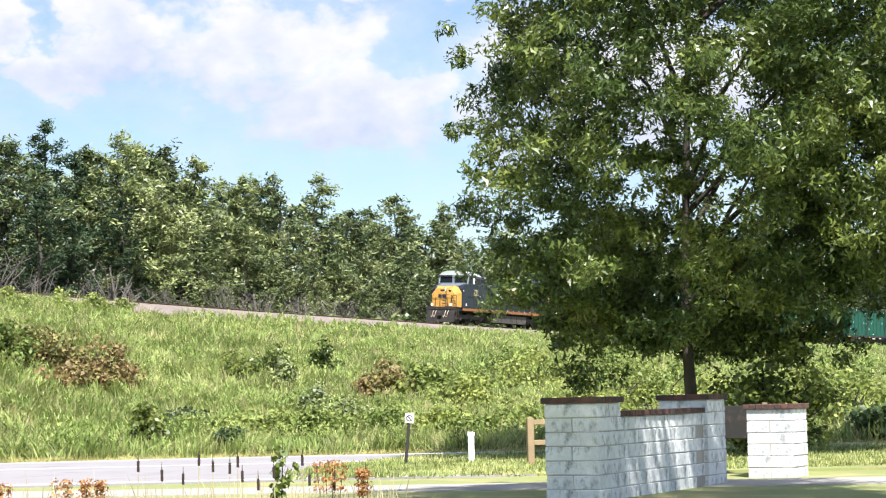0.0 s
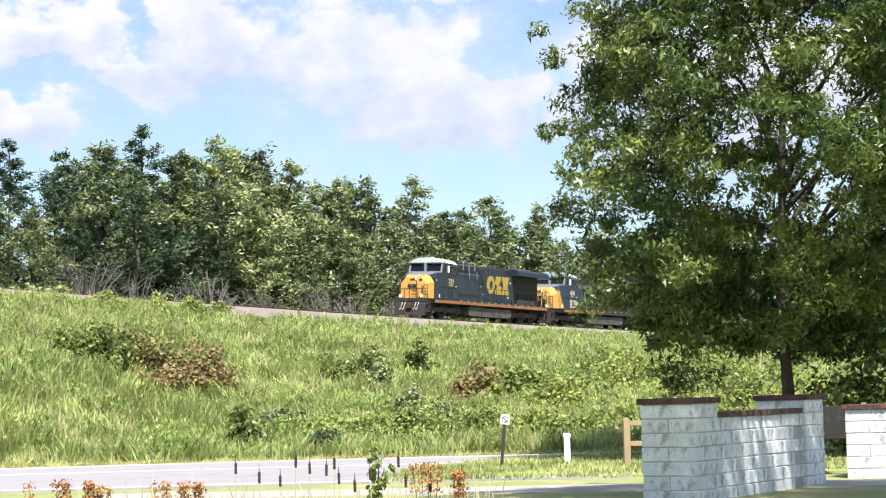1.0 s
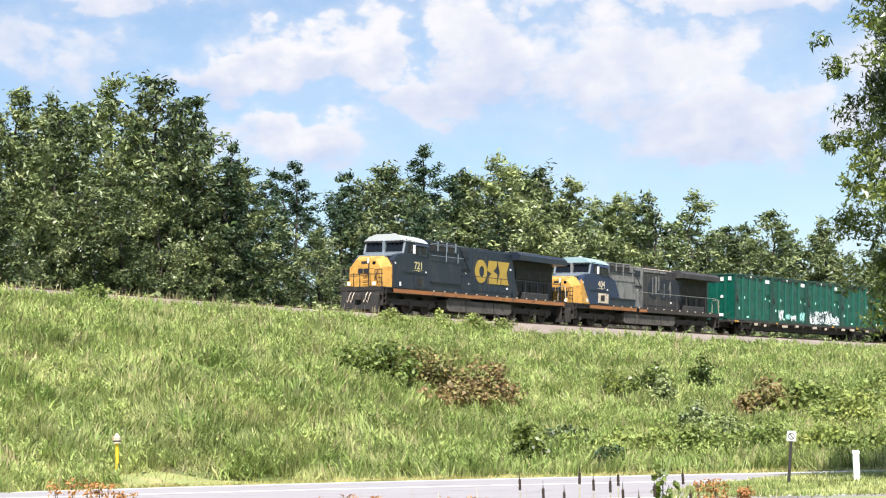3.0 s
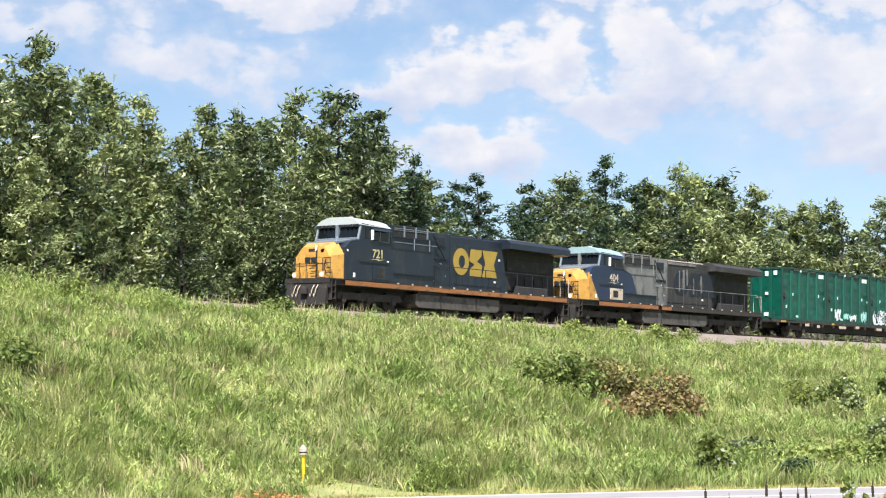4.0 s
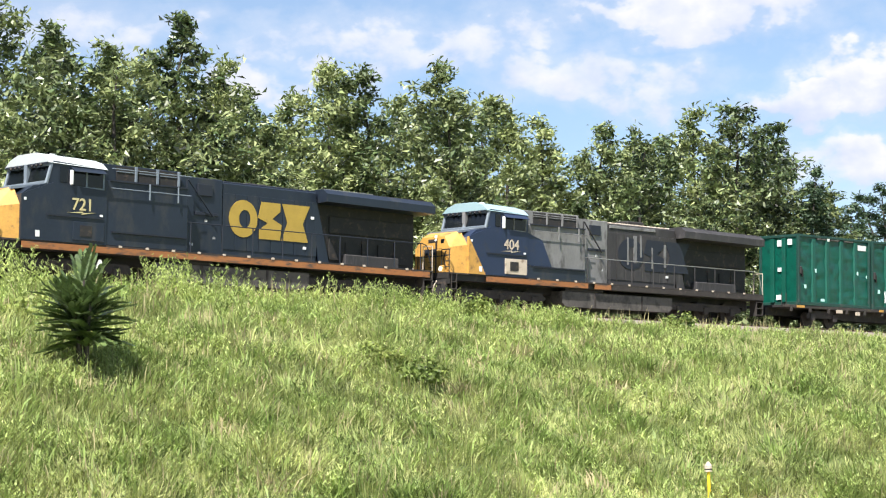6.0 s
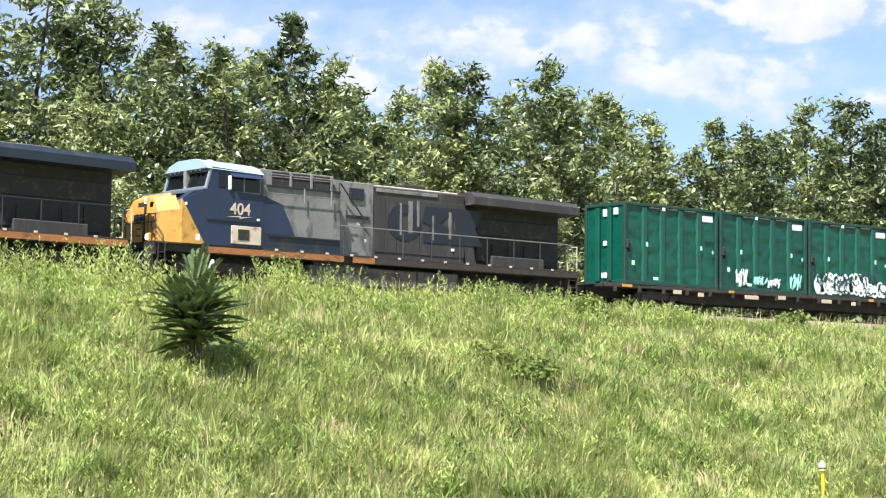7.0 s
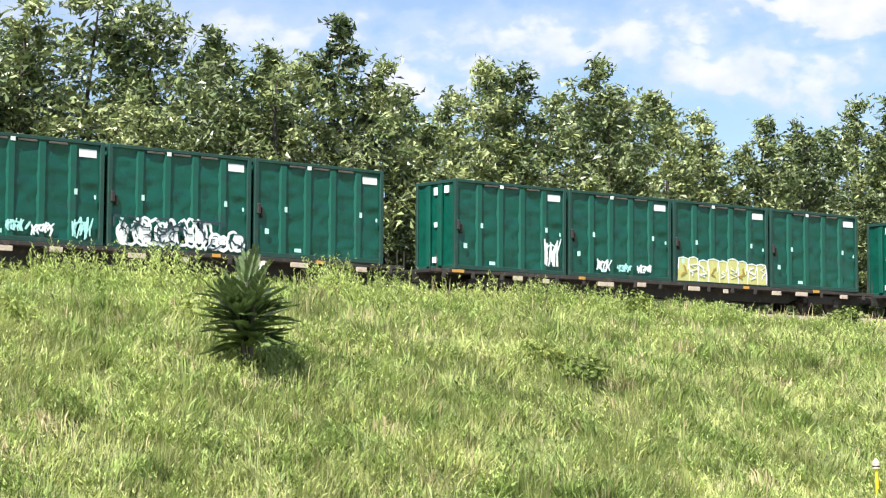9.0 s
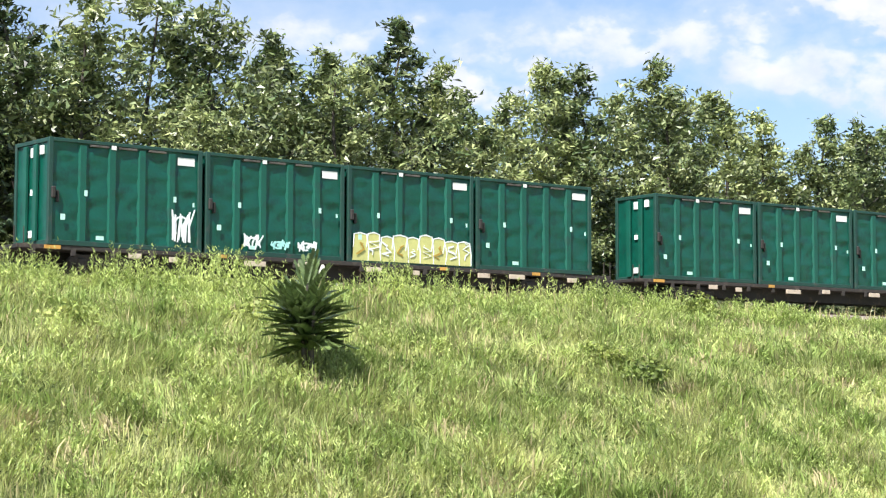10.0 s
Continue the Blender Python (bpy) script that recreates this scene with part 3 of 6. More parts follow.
def grass():
    rng = np.random.default_rng(3)

    def field(n, s0, s1, la0, la1):
        s = s0 + (s1 - s0) * rng.random(n)
        la = la0 + (la1 - la0) * rng.random(n)
        th = CURVE * s
        a, b = np.sin(th) / CURVE, DIST - (1 - np.cos(th)) / CURVE
        nx, ny = NX * np.cos(th) + UX * np.sin(th), NY * np.cos(th) + UY * np.sin(th)
        return UX * a + NX * b + nx * la, UY * a + NY * b + ny * la, s, la

    # evenly spread over bearing and the logarithm of distance
    n = 195000
    az = np.radians(rng.uniform(-14.5, 50, n))
    d = 33.0 * (290 / 33.0) ** rng.random(n)
    x, y = -np.sin(az) * d, np.cos(az) * d
    s, la = track_coords(x, y)
    wob = 0.7 * rough_noise(x * 3.1, y * 3.3)
    keep = ((y > 55.9 + wob) | (la > -25.4 + wob)) & (la < np.where(s > 105, -4.9, -3.9)) & (y > 15)
    x, y, s, la = x[keep], y[keep], s[keep], la[keep]
    patch = 0.5 + 0.35 * rough_noise(x * 1.3 + 7, y * 1.3) + 0.5 * rough_noise(x * 5.1, y * 4.7 + 3)
    d = np.hypot(x, y)
    h = (0.26 + 0.50 * np.clip(patch, 0, 1.2) + 0.14 * rng.random(len(x))) * np.where(s > 105, 0.9, 1.0)
    h = np.where((s > 100) & (la > -8), h * 0.5, h)
    h = np.where((s <= 100) & (la > -8), h * np.where(s > 60, 0.45, 0.8), h)
    w = 0.012 + d * 0.00017
    z = ground_z(x, y)
    q = blades(rng, x, y, z, h, w, 1.0, 7)
    tagged(link("tall_grass", quads_mesh("tall_grass", q), M["grass"]), "tall unmown green grass covering the embankment", "grass", kind="stuff")
    pick = rng.random(len(x)) < 0.05
    q = blades(rng, x[pick], y[pick], z[pick], h[pick] * 1.25, w[pick] * 0.7, 0.5, 5, True)
    tagged(link("dry_grass", quads_mesh("dry_grass", q), M["straw"]), "pale dry grass stalks with seed heads on the embankment", "grass", kind="stuff")
    # lush tussocks with broader blades
    pick = rng.choice(len(x), 3600, replace=False)
    q = blades(rng, x[pick], y[pick], z[pick], h[pick] * 0.5 + 0.45, 0.016 + d[pick] * 0.00022, 1.1, 15, True)
    tagged(link("grass_tussocks", quads_mesh("grass_tussocks", q), M["tussock"]), "lush light green tussocks in the tall grass", "grass", kind="stuff")
    # leafy plumes of weeds that stand in drifts above the grass
    drift = rough_noise(x * 3.1 + 4, y * 2.7) + 0.5 * rough_noise(x * 7.7, y * 8.3 + 5) + 0.8 * rng.normal(size=len(x))
    pick = np.repeat(np.argsort(-drift)[:5200:3], 8)
    spread = rng.normal(size=(len(pick), 2)) * 0.30
    xp, yp = x[pick] + spread[:, 0], y[pick] + spread[:, 1]
    hp = (0.45 + 0.40 * h[pick] + 0.2 * rng.random(len(pick))) * np.exp(-1.6 * (spread ** 2).sum(1))
    q = plumes(rng, xp, yp, ground_z(xp, yp), hp, 13, 0.21 + d[pick] * 0.0007)
    tagged(link("weed_plumes", quads_mesh("weed_plumes", q), M["tussock"]), "feathery light green weeds standing in drifts in the grass", "weeds", kind="stuff")
    pick = rng.choice(len(x), 3600, replace=False)
    q = plumes(rng, x[pick], y[pick], z[pick], 0.3 + 0.5 * h[pick], 14, 0.22 + d[pick] * 0.0007)
    tagged(link("leafy_weeds", quads_mesh("leafy_weeds", q), M["grass"]), "green leafy weeds among the tall grass", "weeds", kind="stuff")
    # bleached puffs of dead grass
    pick = rng.choice(len(x), 90, replace=False)
    xp, yp = (np.repeat(v[pick], 9) + rng.normal(size=810) * 0.22 for v in (x, y))
    q = blades(rng, xp, yp, ground_z(xp, yp), rng.uniform(0.45, 0.85, 810), np.full(810, 0.03), 0.9, 5, True)
    tagged(link("dead_grass", quads_mesh("dead_grass", q), M["straw"]), "bleached buff puffs of dead grass on the bank", "grass", kind="stuff")
    # dry brown stalks along the crest
    xc, yc, sc, lc = field(420, 40, 112, -6.4, -4.3)
    q = blades(rng, xc, yc, ground_z(xc, yc), rng.uniform(0.5, 1.15, len(xc)), np.full(len(xc), 0.016), 0.35, 4, True)
    tagged(link("dry_stalks", quads_mesh("dry_stalks", q), M["straw"]), "dry brown weed stalks along the crest beside the track", "weeds", kind="stuff")
    # weeds along the crest, which hide the rails
    xc, yc, sc, lc = field(4200, 22, 108, -6.8, -4.2)
    stand = rough_noise(sc * 2.2, lc * 1.5) + 0.3 * rng.normal(size=len(sc))
    hc = 0.35 + 0.45 * smooth(-0.4, 0.7, stand) + 0.35 * rng.random(len(xc)) * smooth(0.1, 0.6, stand)
    hc = hc * (0.55 + 0.45 * smooth(74, 56, sc)) + 0.55 * smooth(64, 40, sc) * smooth(-0.6, 0.5, stand)
    q = plumes(rng, xc, yc, ground_z(xc, yc), hc, 20, np.full(len(xc), 0.24))
    tagged(link("crest_weeds", quads_mesh("crest_weeds", q), M["tussock"]), "tall weeds along the crest beside the track", "weeds", kind="stuff")


wood()
grass()


# ---- the train ----
M["navy"] = surface("dark_blue_paint", (0.014, 0.021, 0.034), 0.42, vary=0.35, scale=0.7, fine=14, bump=0.05, stain=(0.034, 0.036, 0.04), stain_at=0.58, stretch=(1, 1, 0.5))
M["navy_dark"] = surface("sooty_blue_paint", (0.014, 0.018, 0.028), 0.6, vary=0.3, scale=0.8, fine=12, bump=0.05)
M["blue"] = surface("dark_blue_cab_paint", (0.018, 0.030, 0.066), 0.45, vary=0.25, scale=0.8, fine=14, bump=0.05, stain=(0.03, 0.034, 0.05), stain_at=0.6)
M["grey_paint"] = surface("dirty_grey_paint", (0.20, 0.195, 0.19), 0.6, vary=0.3, scale=0.9, fine=12, bump=0.05, stain=(0.09, 0.085, 0.08), stain_at=0.55, stretch=(1, 1, 0.5))
M["soot"] = surface("sooty_grey_paint", (0.038, 0.035, 0.035), 0.65, vary=0.45, scale=0.9, fine=10, bump=0.05, stain=(0.075, 0.068, 0.065), stain_at=0.60, stretch=(1, 1, 0.3))
M["yellow"] = surface("warm_yellow_paint", (0.54, 0.29, 0.065), 0.5, vary=0.35, scale=1.4, fine=16, bump=0.04, stain=(0.24, 0.13, 0.05), stain_at=0.60)
M["yellow_logo"] = surface("chipped_yellow_paint", (0.42, 0.28, 0.05), 0.5, vary=0.2, scale=2.0, fine=16, bump=0.0, stain=(0.16, 0.13, 0.05), stain_at=0.7)
M["yellow_pale"] = surface("worn_cream_yellow_paint", (0.55, 0.47, 0.24), 0.55, vary=0.25, scale=3, fine=20, bump=0)
M["orange"] = surface("orange_sill_paint", (0.34, 0.135, 0.045), 0.55, vary=0.3, scale=1.5, fine=16, bump=0.04, stain=(0.10, 0.065, 0.045), stain_at=0.56, stretch=(0.5, 1, 2))
M["roof_white"] = surface("pale_roof_paint", (0.46, 0.49, 0.48), 0.5, vary=0.1, scale=1.5, fine=20, bump=0.03)
M["roof_blue"] = surface("faded_blue_grey_roof", (0.30, 0.42, 0.44), 0.5, vary=0.12, scale=1.5, fine=20, bump=0.03)
M["cab_grey"] = surface("bluish_grey_cab_paint", (0.17, 0.20, 0.23), 0.45, vary=0.15, scale=1.5, fine=20, bump=0.03)
# also the painted shade under the radiator wings and in the intakes
M["black"] = surface("greasy_black_steel_and_shade", (0.022, 0.020, 0.019), 0.75, vary=0.4, scale=2, fine=14, bump=0.15, stain=(0.07, 0.05, 0.035), stain_at=0.6)
M["under"] = surface("dusty_running_gear", (0.038, 0.032, 0.028), 0.85, vary=0.35, scale=2, fine=14, bump=0.2, stain=(0.08, 0.062, 0.05), stain_at=0.6)
M["tank"] = surface("grimy_grey_tank", (0.095, 0.085, 0.075), 0.75, vary=0.3, scale=1.0, fine=12, bump=0.08, stain=(0.045, 0.04, 0.036), stain_at=0.52)
M["steel"] = surface("bare_worn_steel", (0.42, 0.40, 0.37), 0.4, metal=0.8, vary=0.2, scale=2, fine=30, bump=0.05)
M["white"] = surface("white_enamel", (0.80, 0.80, 0.78), 0.5, vary=0.06, scale=2, fine=30, bump=0.02)
M["cream"] = surface("chipped_cream_panel", (0.55, 0.46, 0.36), 0.6, vary=0.25, scale=2, fine=20, bump=0.05, stain=(0.25, 0.17, 0.12), stain_at=0.6)
M["mint"] = surface("pale_mint_paint", (0.50, 0.78, 0.68), 0.6, vary=0.15, scale=3, fine=20, bump=0)
M["green"] = surface("dark_green_container_paint", (0.0020, 0.074, 0.050), 0.34, vary=0.3, scale=1.2, fine=9, bump=0.3, stain=(0.003, 0.047, 0.034), stain_at=0.58, obj=0.10)
M["green_edge"] = surface("worn_green_frame", (0.012, 0.052, 0.040), 0.5, vary=0.3, scale=1.2, fine=12, bump=0.08, stain=(0.050, 0.060, 0.052), stain_at=0.62)
M["rib_green"] = surface("worn_green_rib", (0.005, 0.085, 0.058), 0.42, vary=0.25, scale=1.2, fine=12, bump=0.05, stain=(0.012, 0.065, 0.048), stain_at=0.6)
M["graffiti_white"] = surface("white_spray_paint", (0.78, 0.82, 0.82), 0.6, vary=0.12, scale=3, fine=20, bump=0)
M["graffiti_dark"] = surface("dark_spray_paint", (0.03, 0.05, 0.07), 0.6, vary=0.2, scale=3, fine=20, bump=0)
M["graffiti_yellow"] = surface("pale_yellow_spray_paint", (0.55, 0.54, 0.20), 0.6, vary=0.25, scale=2, fine=20, bump=0)
M["graffiti_teal"] = surface("pale_teal_spray_paint", (0.40, 0.75, 0.70), 0.6, vary=0.2, scale=3, fine=20, bump=0)


def glass_material():
    m = bpy.data.materials.new("tinted_cab_glass")
    m.use_nodes = True
    p = m.node_tree.nodes["Principled BSDF"]
    p.inputs["Base Color"].default_value = (0.006, 0.008, 0.010, 1)
    p.inputs["Roughness"].default_value = 0.08
    p.inputs["Specular IOR Level"].default_value = 0.35
    return m


def lamp_material():
    m = bpy.data.materials.new("lit_lens")
    m.use_nodes = True
    p = m.node_tree.nodes["Principled BSDF"]
    p.inputs["Base Color"].default_value = (0.9, 0.88, 0.8, 1)
    p.inputs["Emission Color"].default_value = (1.0, 0.93, 0.75, 1)
    p.inputs["Emission Strength"].default_value = 0.5
    return m


M["glass"], M["lamp"] = glass_material(), lamp_material()


def lettering(name, text, size, x, y, z, material, parent, rot=(90, 0, 0), depth=0.006):
    cu = bpy.data.curves.new(name, "FONT")
    cu.body, cu.size, cu.extrude, cu.align_x, cu.offset = text, size, depth, "CENTER", 0.012 * size
    ob = bpy.data.objects.new(name, cu)
    scene.collection.objects.link(ob)
    me = bpy.data.meshes.new_from_object(ob.evaluated_get(bpy.context.evaluated_depsgraph_get()))
    bpy.data.objects.remove(ob)
    out = link(name, me, material, parent)
    out.matrix_basis = pose(x, y, z, *rot)
    return out


def plate(bm, outline, y, t=0.012):
    """A thin flat shape in the side plane: outline of (x, z), standing proud towards the viewer's side."""
    return prism(bm, outline, y - t, y)


def arc(cx, cz, rx, rz, a0, a1, n=14):
    return [(cx + rx * math.cos(radians(a0 + (a1 - a0) * i / n)), cz + rz * math.sin(radians(a0 + (a1 - a0) * i / n))) for i in range(n + 1)]


def emblem(root, x0, z0, w, h, y, material, label):
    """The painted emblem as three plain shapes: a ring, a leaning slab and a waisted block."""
    bm = bmesh.new()
    u = w / 3.05
    cx, cz = x0 + u * 0.52, z0 + h / 2
    outer, inner = arc(cx, cz, u * 0.54, h * 0.5, 0, 360, 24)[:-1], arc(cx + u * 0.06, cz, u * 0.22, h * 0.24, 0, 360, 24)[:-1]
    rows = [[bm.verts.new((x, yy, z)) for x, z in ring] for ring, yy in ((outer, y - 0.012), (inner, y - 0.012), (inner, y), (outer, y))]
    for i in range(24):
        for k in range(4):
            bm.faces.new((rows[k][i], rows[k][(i + 1) % 24], rows[(k + 1) % 4][(i + 1) % 24], rows[(k + 1) % 4][i]))
    bmesh.ops.recalc_face_normals(bm, faces=bm.faces[:])
    part("emblem", bm, material, root, label)
    bm = bmesh.new()
    a = x0 + u * 1.08
    plate(bm, [(a + u * 0.05, z0), (a + u * 0.86, z0), (a + u * 0.92, z0 + h * 0.42), (a + u * 0.55, z0 + h * 0.56), (a + u * 0.86, z0 + h * 0.78), (a + u * 0.86, z0 + h), (a + u * 0.12, z0 + h),
               (a, z0 + h * 0.56), (a + u * 0.38, z0 + h * 0.44), (a + u * 0.05, z0 + h * 0.24)], y - 0.002)
    part("emblem", bm, material, root, label)
    bm = bmesh.new()
    a, b = x0 + u * 2.0, x0 + w
    plate(bm, [(a, z0), (b, z0), (b - u * 0.22, cz), (b + u * 0.05, z0 + h), (a, z0 + h), (a + u * 0.22, cz)], y - 0.004)
    part("emblem", bm, material, root, label)


def wheel_part(x, y, r, parent):
    bm = bmesh.new()
    tube(bm, (x, y - 0.065, r), (x, y + 0.065, r), r, seg=24)
    tube(bm, (x, y - 0.10, r), (x, y + 0.03, r), r * 0.32, seg=14)
    part("wheel", bm, M["under"], parent)


def bogie(root, xc, axles, half, r, name="bogie"):
    bm = bmesh.new()
    for y in (-1.06, 1.06):
        prism(bm, [(xc - half, 0.62), (xc - half + 0.25, 0.86), (xc + half - 0.25, 0.86), (xc + half, 0.62), (xc + half - 0.2, 0.5), (xc - half + 0.2, 0.5)], y - 0.07, y + 0.07)
        for a in axles:
            box(bm, xc + a - 0.17, xc + a + 0.17, y - 0.14, y + 0.14, 0.34, 0.72, 0.03)
            for k in (-0.34, 0.34):
                tube(bm, (xc + a + k, y, 0.48), (xc + a + k, y, 0.76), 0.075, seg=8)
    box(bm, xc - 0.5, xc + 0.5, -1.0, 1.0, 0.6, 0.95, 0.03)
    t = part(name, bm, M["under"], root, "dusty steel bogie frame")
    for a in axles:
        for y in (-0.76, 0.76):
            wheel_part(xc + a, y, r, t)
    return t


def locomotive(tone):
    """tone: colours and emblem of the unit."""
    root = new("locomotive")
    P = lambda n, bm, m, lab="", par=root: part(n, bm, m, par, lab)
    side, dark = tone["side"], tone["dark"]
    # underframe, walkway and sill
    P("underframe", boxes((-11.9, 10.1, -1.42, 1.42, 1.18, 1.44), (-11.6, 9.9, -0.6, 0.6, 0.85, 1.18)), M["black"])
    P("walkway", boxes((-11.95, 10.12, -1.5, 1.5, 1.44, 1.5)), M["under"])
    x0, x1 = tone["sill"]
    P("sill_stripe", boxes((x0, x1, -1.53, -1.5, 1.20, 1.43), (x0, x1, 1.5, 1.53, 1.20, 1.43)), M["orange"], "orange painted sill")
    if x1 < 9:
        P("sill_stripe", boxes((x1 + 0.45, x1 + 1.55, -1.53, -1.5, 1.20, 1.43)), M["orange"], "short orange sill panel")
        P("sill", boxes((x1 + 1.6, 10.1, -1.53, -1.5, 1.20, 1.43)), M["under"], "rust-brown dirty sill")
    bm = prism(bmesh.new(), [(-4.1, 1.02), (3.4, 1.02), (3.4, 0.5), (3.15, 0.33), (-3.85, 0.33), (-4.1, 0.5)], -1.35, 1.35)
    tank = P("fuel_tank", bm, M["tank"], "grimy grey fuel tank")
    for x in (-2.0, 1.2):
        part("tank_strap", boxes((x, x + 0.1, -1.37, 1.37, 0.34, 1.03)), M["under"], tank)
    P("air_reservoir", tube(bmesh.new(), (-3.9, -1.2, 1.1), (-1.4, -1.2, 1.1), 0.13, seg=12), M["under"])
    bogie(root, -7.7, (-2.0, 0.0, 2.0), 2.75, 0.52)
    bogie(root, 6.1, (-2.0, 0.0, 2.0), 2.75, 0.52)
    # front platform: plough, coupler, steps, hoses
    bm = bmesh.new()
    prism(bm, [(-12.0, 1.2), (-11.85, 1.2), (-11.95, 0.18), (-12.35, 0.14)], -1.35, 1.35)
    P("snow_plough", bm, M["black"])
    P("coupler", boxes((-12.45, -11.9, -0.14, 0.14, 0.72, 1.02), (-12.55, -12.3, -0.2, 0.2, 0.68, 1.06), bevel=0.03), M["under"])
    P("coupler", boxes((10.1, 10.5, -0.14, 0.14, 0.72, 1.02), bevel=0.03), M["under"])
    for xa in (-11.7, 9.6):
        for ya in (-1.5, 1.05):
            for k in range(3):
                P("step", boxes((xa, xa + 0.48, ya, ya + 0.45, 0.45 + 0.32 * k, 0.49 + 0.32 * k)), M["under"])
            for xb in (xa - 0.02, xa + 0.46):
                P("step_side", boxes((xb, xb + 0.04, ya, ya + 0.45, 0.4, 1.44)), M["under"])
    for y in (-0.75, -0.5, 0.45, 0.7):
        bm = bmesh.new()
        pts = [Vector((-12.05, y, 1.15)), Vector((-12.3, y, 0.95)), Vector((-12.35, y + 0.05, 0.7)), Vector((-12.25, y + 0.15, 0.55)), Vector((-12.15, y + 0.25, 0.7))]
        limb(bm, pts, 0.028, 0.028, 6)
        P("air_hose", bm, M["cream"], "looped pale air hose")
    P("buffer_plate", boxes((-12.02, -11.9, -1.5, 1.5, 1.25, 1.5)), M["black"])
    # nose: wide, with slanted front and bevelled top corners
    fx = -10.15
    nose = [(-1.42, 1.5), (-1.42, 2.75), (-0.95, 3.42), (0.95, 3.42), (1.42, 2.75), (1.42, 1.5)]
    front = [(-1.12, 1.5), (-1.12, 2.62), (-0.72, 3.12), (0.72, 3.12), (1.12, 2.62), (1.12, 1.5)]
    bm = bmesh.new()
    a = [bm.verts.new((-11.45 + 0.22 * max(0, z - 2.4), y, z)) for y, z in front]
    b = [bm.verts.new((fx + 0.05, y, z)) for y, z in nose]
    bm.faces.new(a), bm.faces.new(list(reversed(b)))
    for i in range(6):
        bm.faces.new((a[i], b[i], b[(i + 1) % 6], a[(i + 1) % 6]))
    bmesh.ops.recalc_face_normals(bm, faces=bm.faces[:])
    n_ = P("nose", bm, M["yellow"], "yellow front nose with slanted top")
    part("nose_door", boxes((-11.50, -11.44, -0.95, -0.35, 1.55, 2.55), bevel=0.01), M["yellow"], n_)
    part("number_board", boxes((-11.36, -11.26, -0.30, 0.30, 2.86, 3.02), bevel=0.01), M["black"], n_)
    hl = part("headlight", boxes((-11.34, -11.2, -0.36, -0.06, 2.88, 3.2), bevel=0.02), M["yellow"], n_)
    bm = bmesh.new()
    for z in (2.96, 3.12):
        tube(bm, (-11.38, -0.21, z), (-11.33, -0.21, z), 0.07, seg=12)
    part("lens", bm, M["lamp"], hl)
    part("porthole", boxes((-11.36, -11.26, -0.75, -0.5, 2.74, 3.0), bevel=0.03), M["glass"], n_)
    # dark emblem bars across the nose front
    bm = bmesh.new()
    for y in (-0.52, -0.1, 0.3):
        box(bm, -11.475, -11.45, y - 0.17, y + 0.17, 2.32, 2.58, 0.03)
    part("emblem", bm, M["navy_dark"], n_, "dark worn emblem bars")
    part("grab_iron", tube(tube(bmesh.new(), (-11.5, -1.05, 2.25), (-11.5, 1.05, 2.25), 0.02, seg=6), (-11.52, -0.3, 1.5), (-11.52, -0.3, 2.6), 0.02, seg=6), M["navy_dark"], n_)
    for y in (-0.92, 0.92):
        d = P("ditch_light", boxes((-11.95, -11.75, y - 0.14, y + 0.14, 1.5, 1.82), bevel=0.03), M["yellow"])
        part("lens", tube(bmesh.new(), (-11.99, y, 1.67), (-11.94, y, 1.67), 0.11, seg=14), M["lamp"], d)
    # front handrails
    for y0, y1 in ((-1.45, -0.95), (0.95, 1.45)):
        bm = bmesh.new()
        limb(bm, [Vector((-11.9, y0, 1.5)), Vector((-11.9, y0, 2.5)), Vector((-11.9, y1, 2.5)), Vector((-11.9, y1, 1.5))], 0.026, 0.026, 6)
        P("front_handrail", bm, M["black"])
    # cables, door seam and middle posts on the nose
    bm = bmesh.new()
    limb(bm, [Vector((-11.56, -0.98, 2.45)), Vector((-11.58, -0.86, 2.1)), Vector((-11.56, -1.0, 1.8)), Vector((-11.60, -0.7, 1.58))], 0.03, 0.025, 6)
    P("cable", bm, M["black"])
    P("door_seam", boxes((-11.53, -11.43, -0.33, -0.29, 1.55, 2.95)), M["black"])
    P("nose_plate", boxes((-11.34, -11.20, -1.08, -0.82, 2.30, 2.46), bevel=0.01), M["black"])
    for y in (-0.6, 0.15, 0.6):
        P("front_post", tube(bmesh.new(), (-11.9, y, 1.3), (-11.9, y, 2.3), 0.028, seg=6), M["black"])
    # grab irons, door hinges and steps on the nose
    for y in (-1.3, -0.2):
        for z in (1.75, 2.0, 2.25, 2.5):
            P("grab_iron", tube(bmesh.new(), (-11.82, y - 0.16, z), (-11.82, y + 0.16, z), 0.022, seg=6), M["black"])
    for y0, y1 in ((-1.5, -1.05), (1.05, 1.5)):
        P("step_well", boxes((-12.0, -11.86, y0, y1, 1.0, 1.48), bevel=0.01), M["black"])
    # side panel below the cab: coloured band with its slanted front edge
    sl = tone["slant"]
    low = -10.1 + sl
    for y0, y1 in ((-1.52, -1.40), (1.40, 1.52)):
        bm = prism(bmesh.new(), [(-10.1, 3.12), (low, 1.5), (-6.45, 1.5), (-6.45, 3.5), (-8.75, 3.62)], y0, y1)
        P("cab_side", bm, tone["cab_side"])
        if sl:
            bm = prism(bmesh.new(), [(-10.1, 3.12), (-10.1, 1.5), (low, 1.5)], y0, y1)
            P("nose_side", bm, M["yellow"])
    P("cab_core", boxes((-10.1, -6.45, -1.40, 1.40, 1.5, 3.1)), side)
    # cab: slanted windscreen, flat side walls, pale roof
    prof = [(-10.1, 3.1), (-9.55, 3.45), (-8.95, 3.55), (-8.72, 4.42), (-6.45, 4.30), (-6.45, 3.1)]
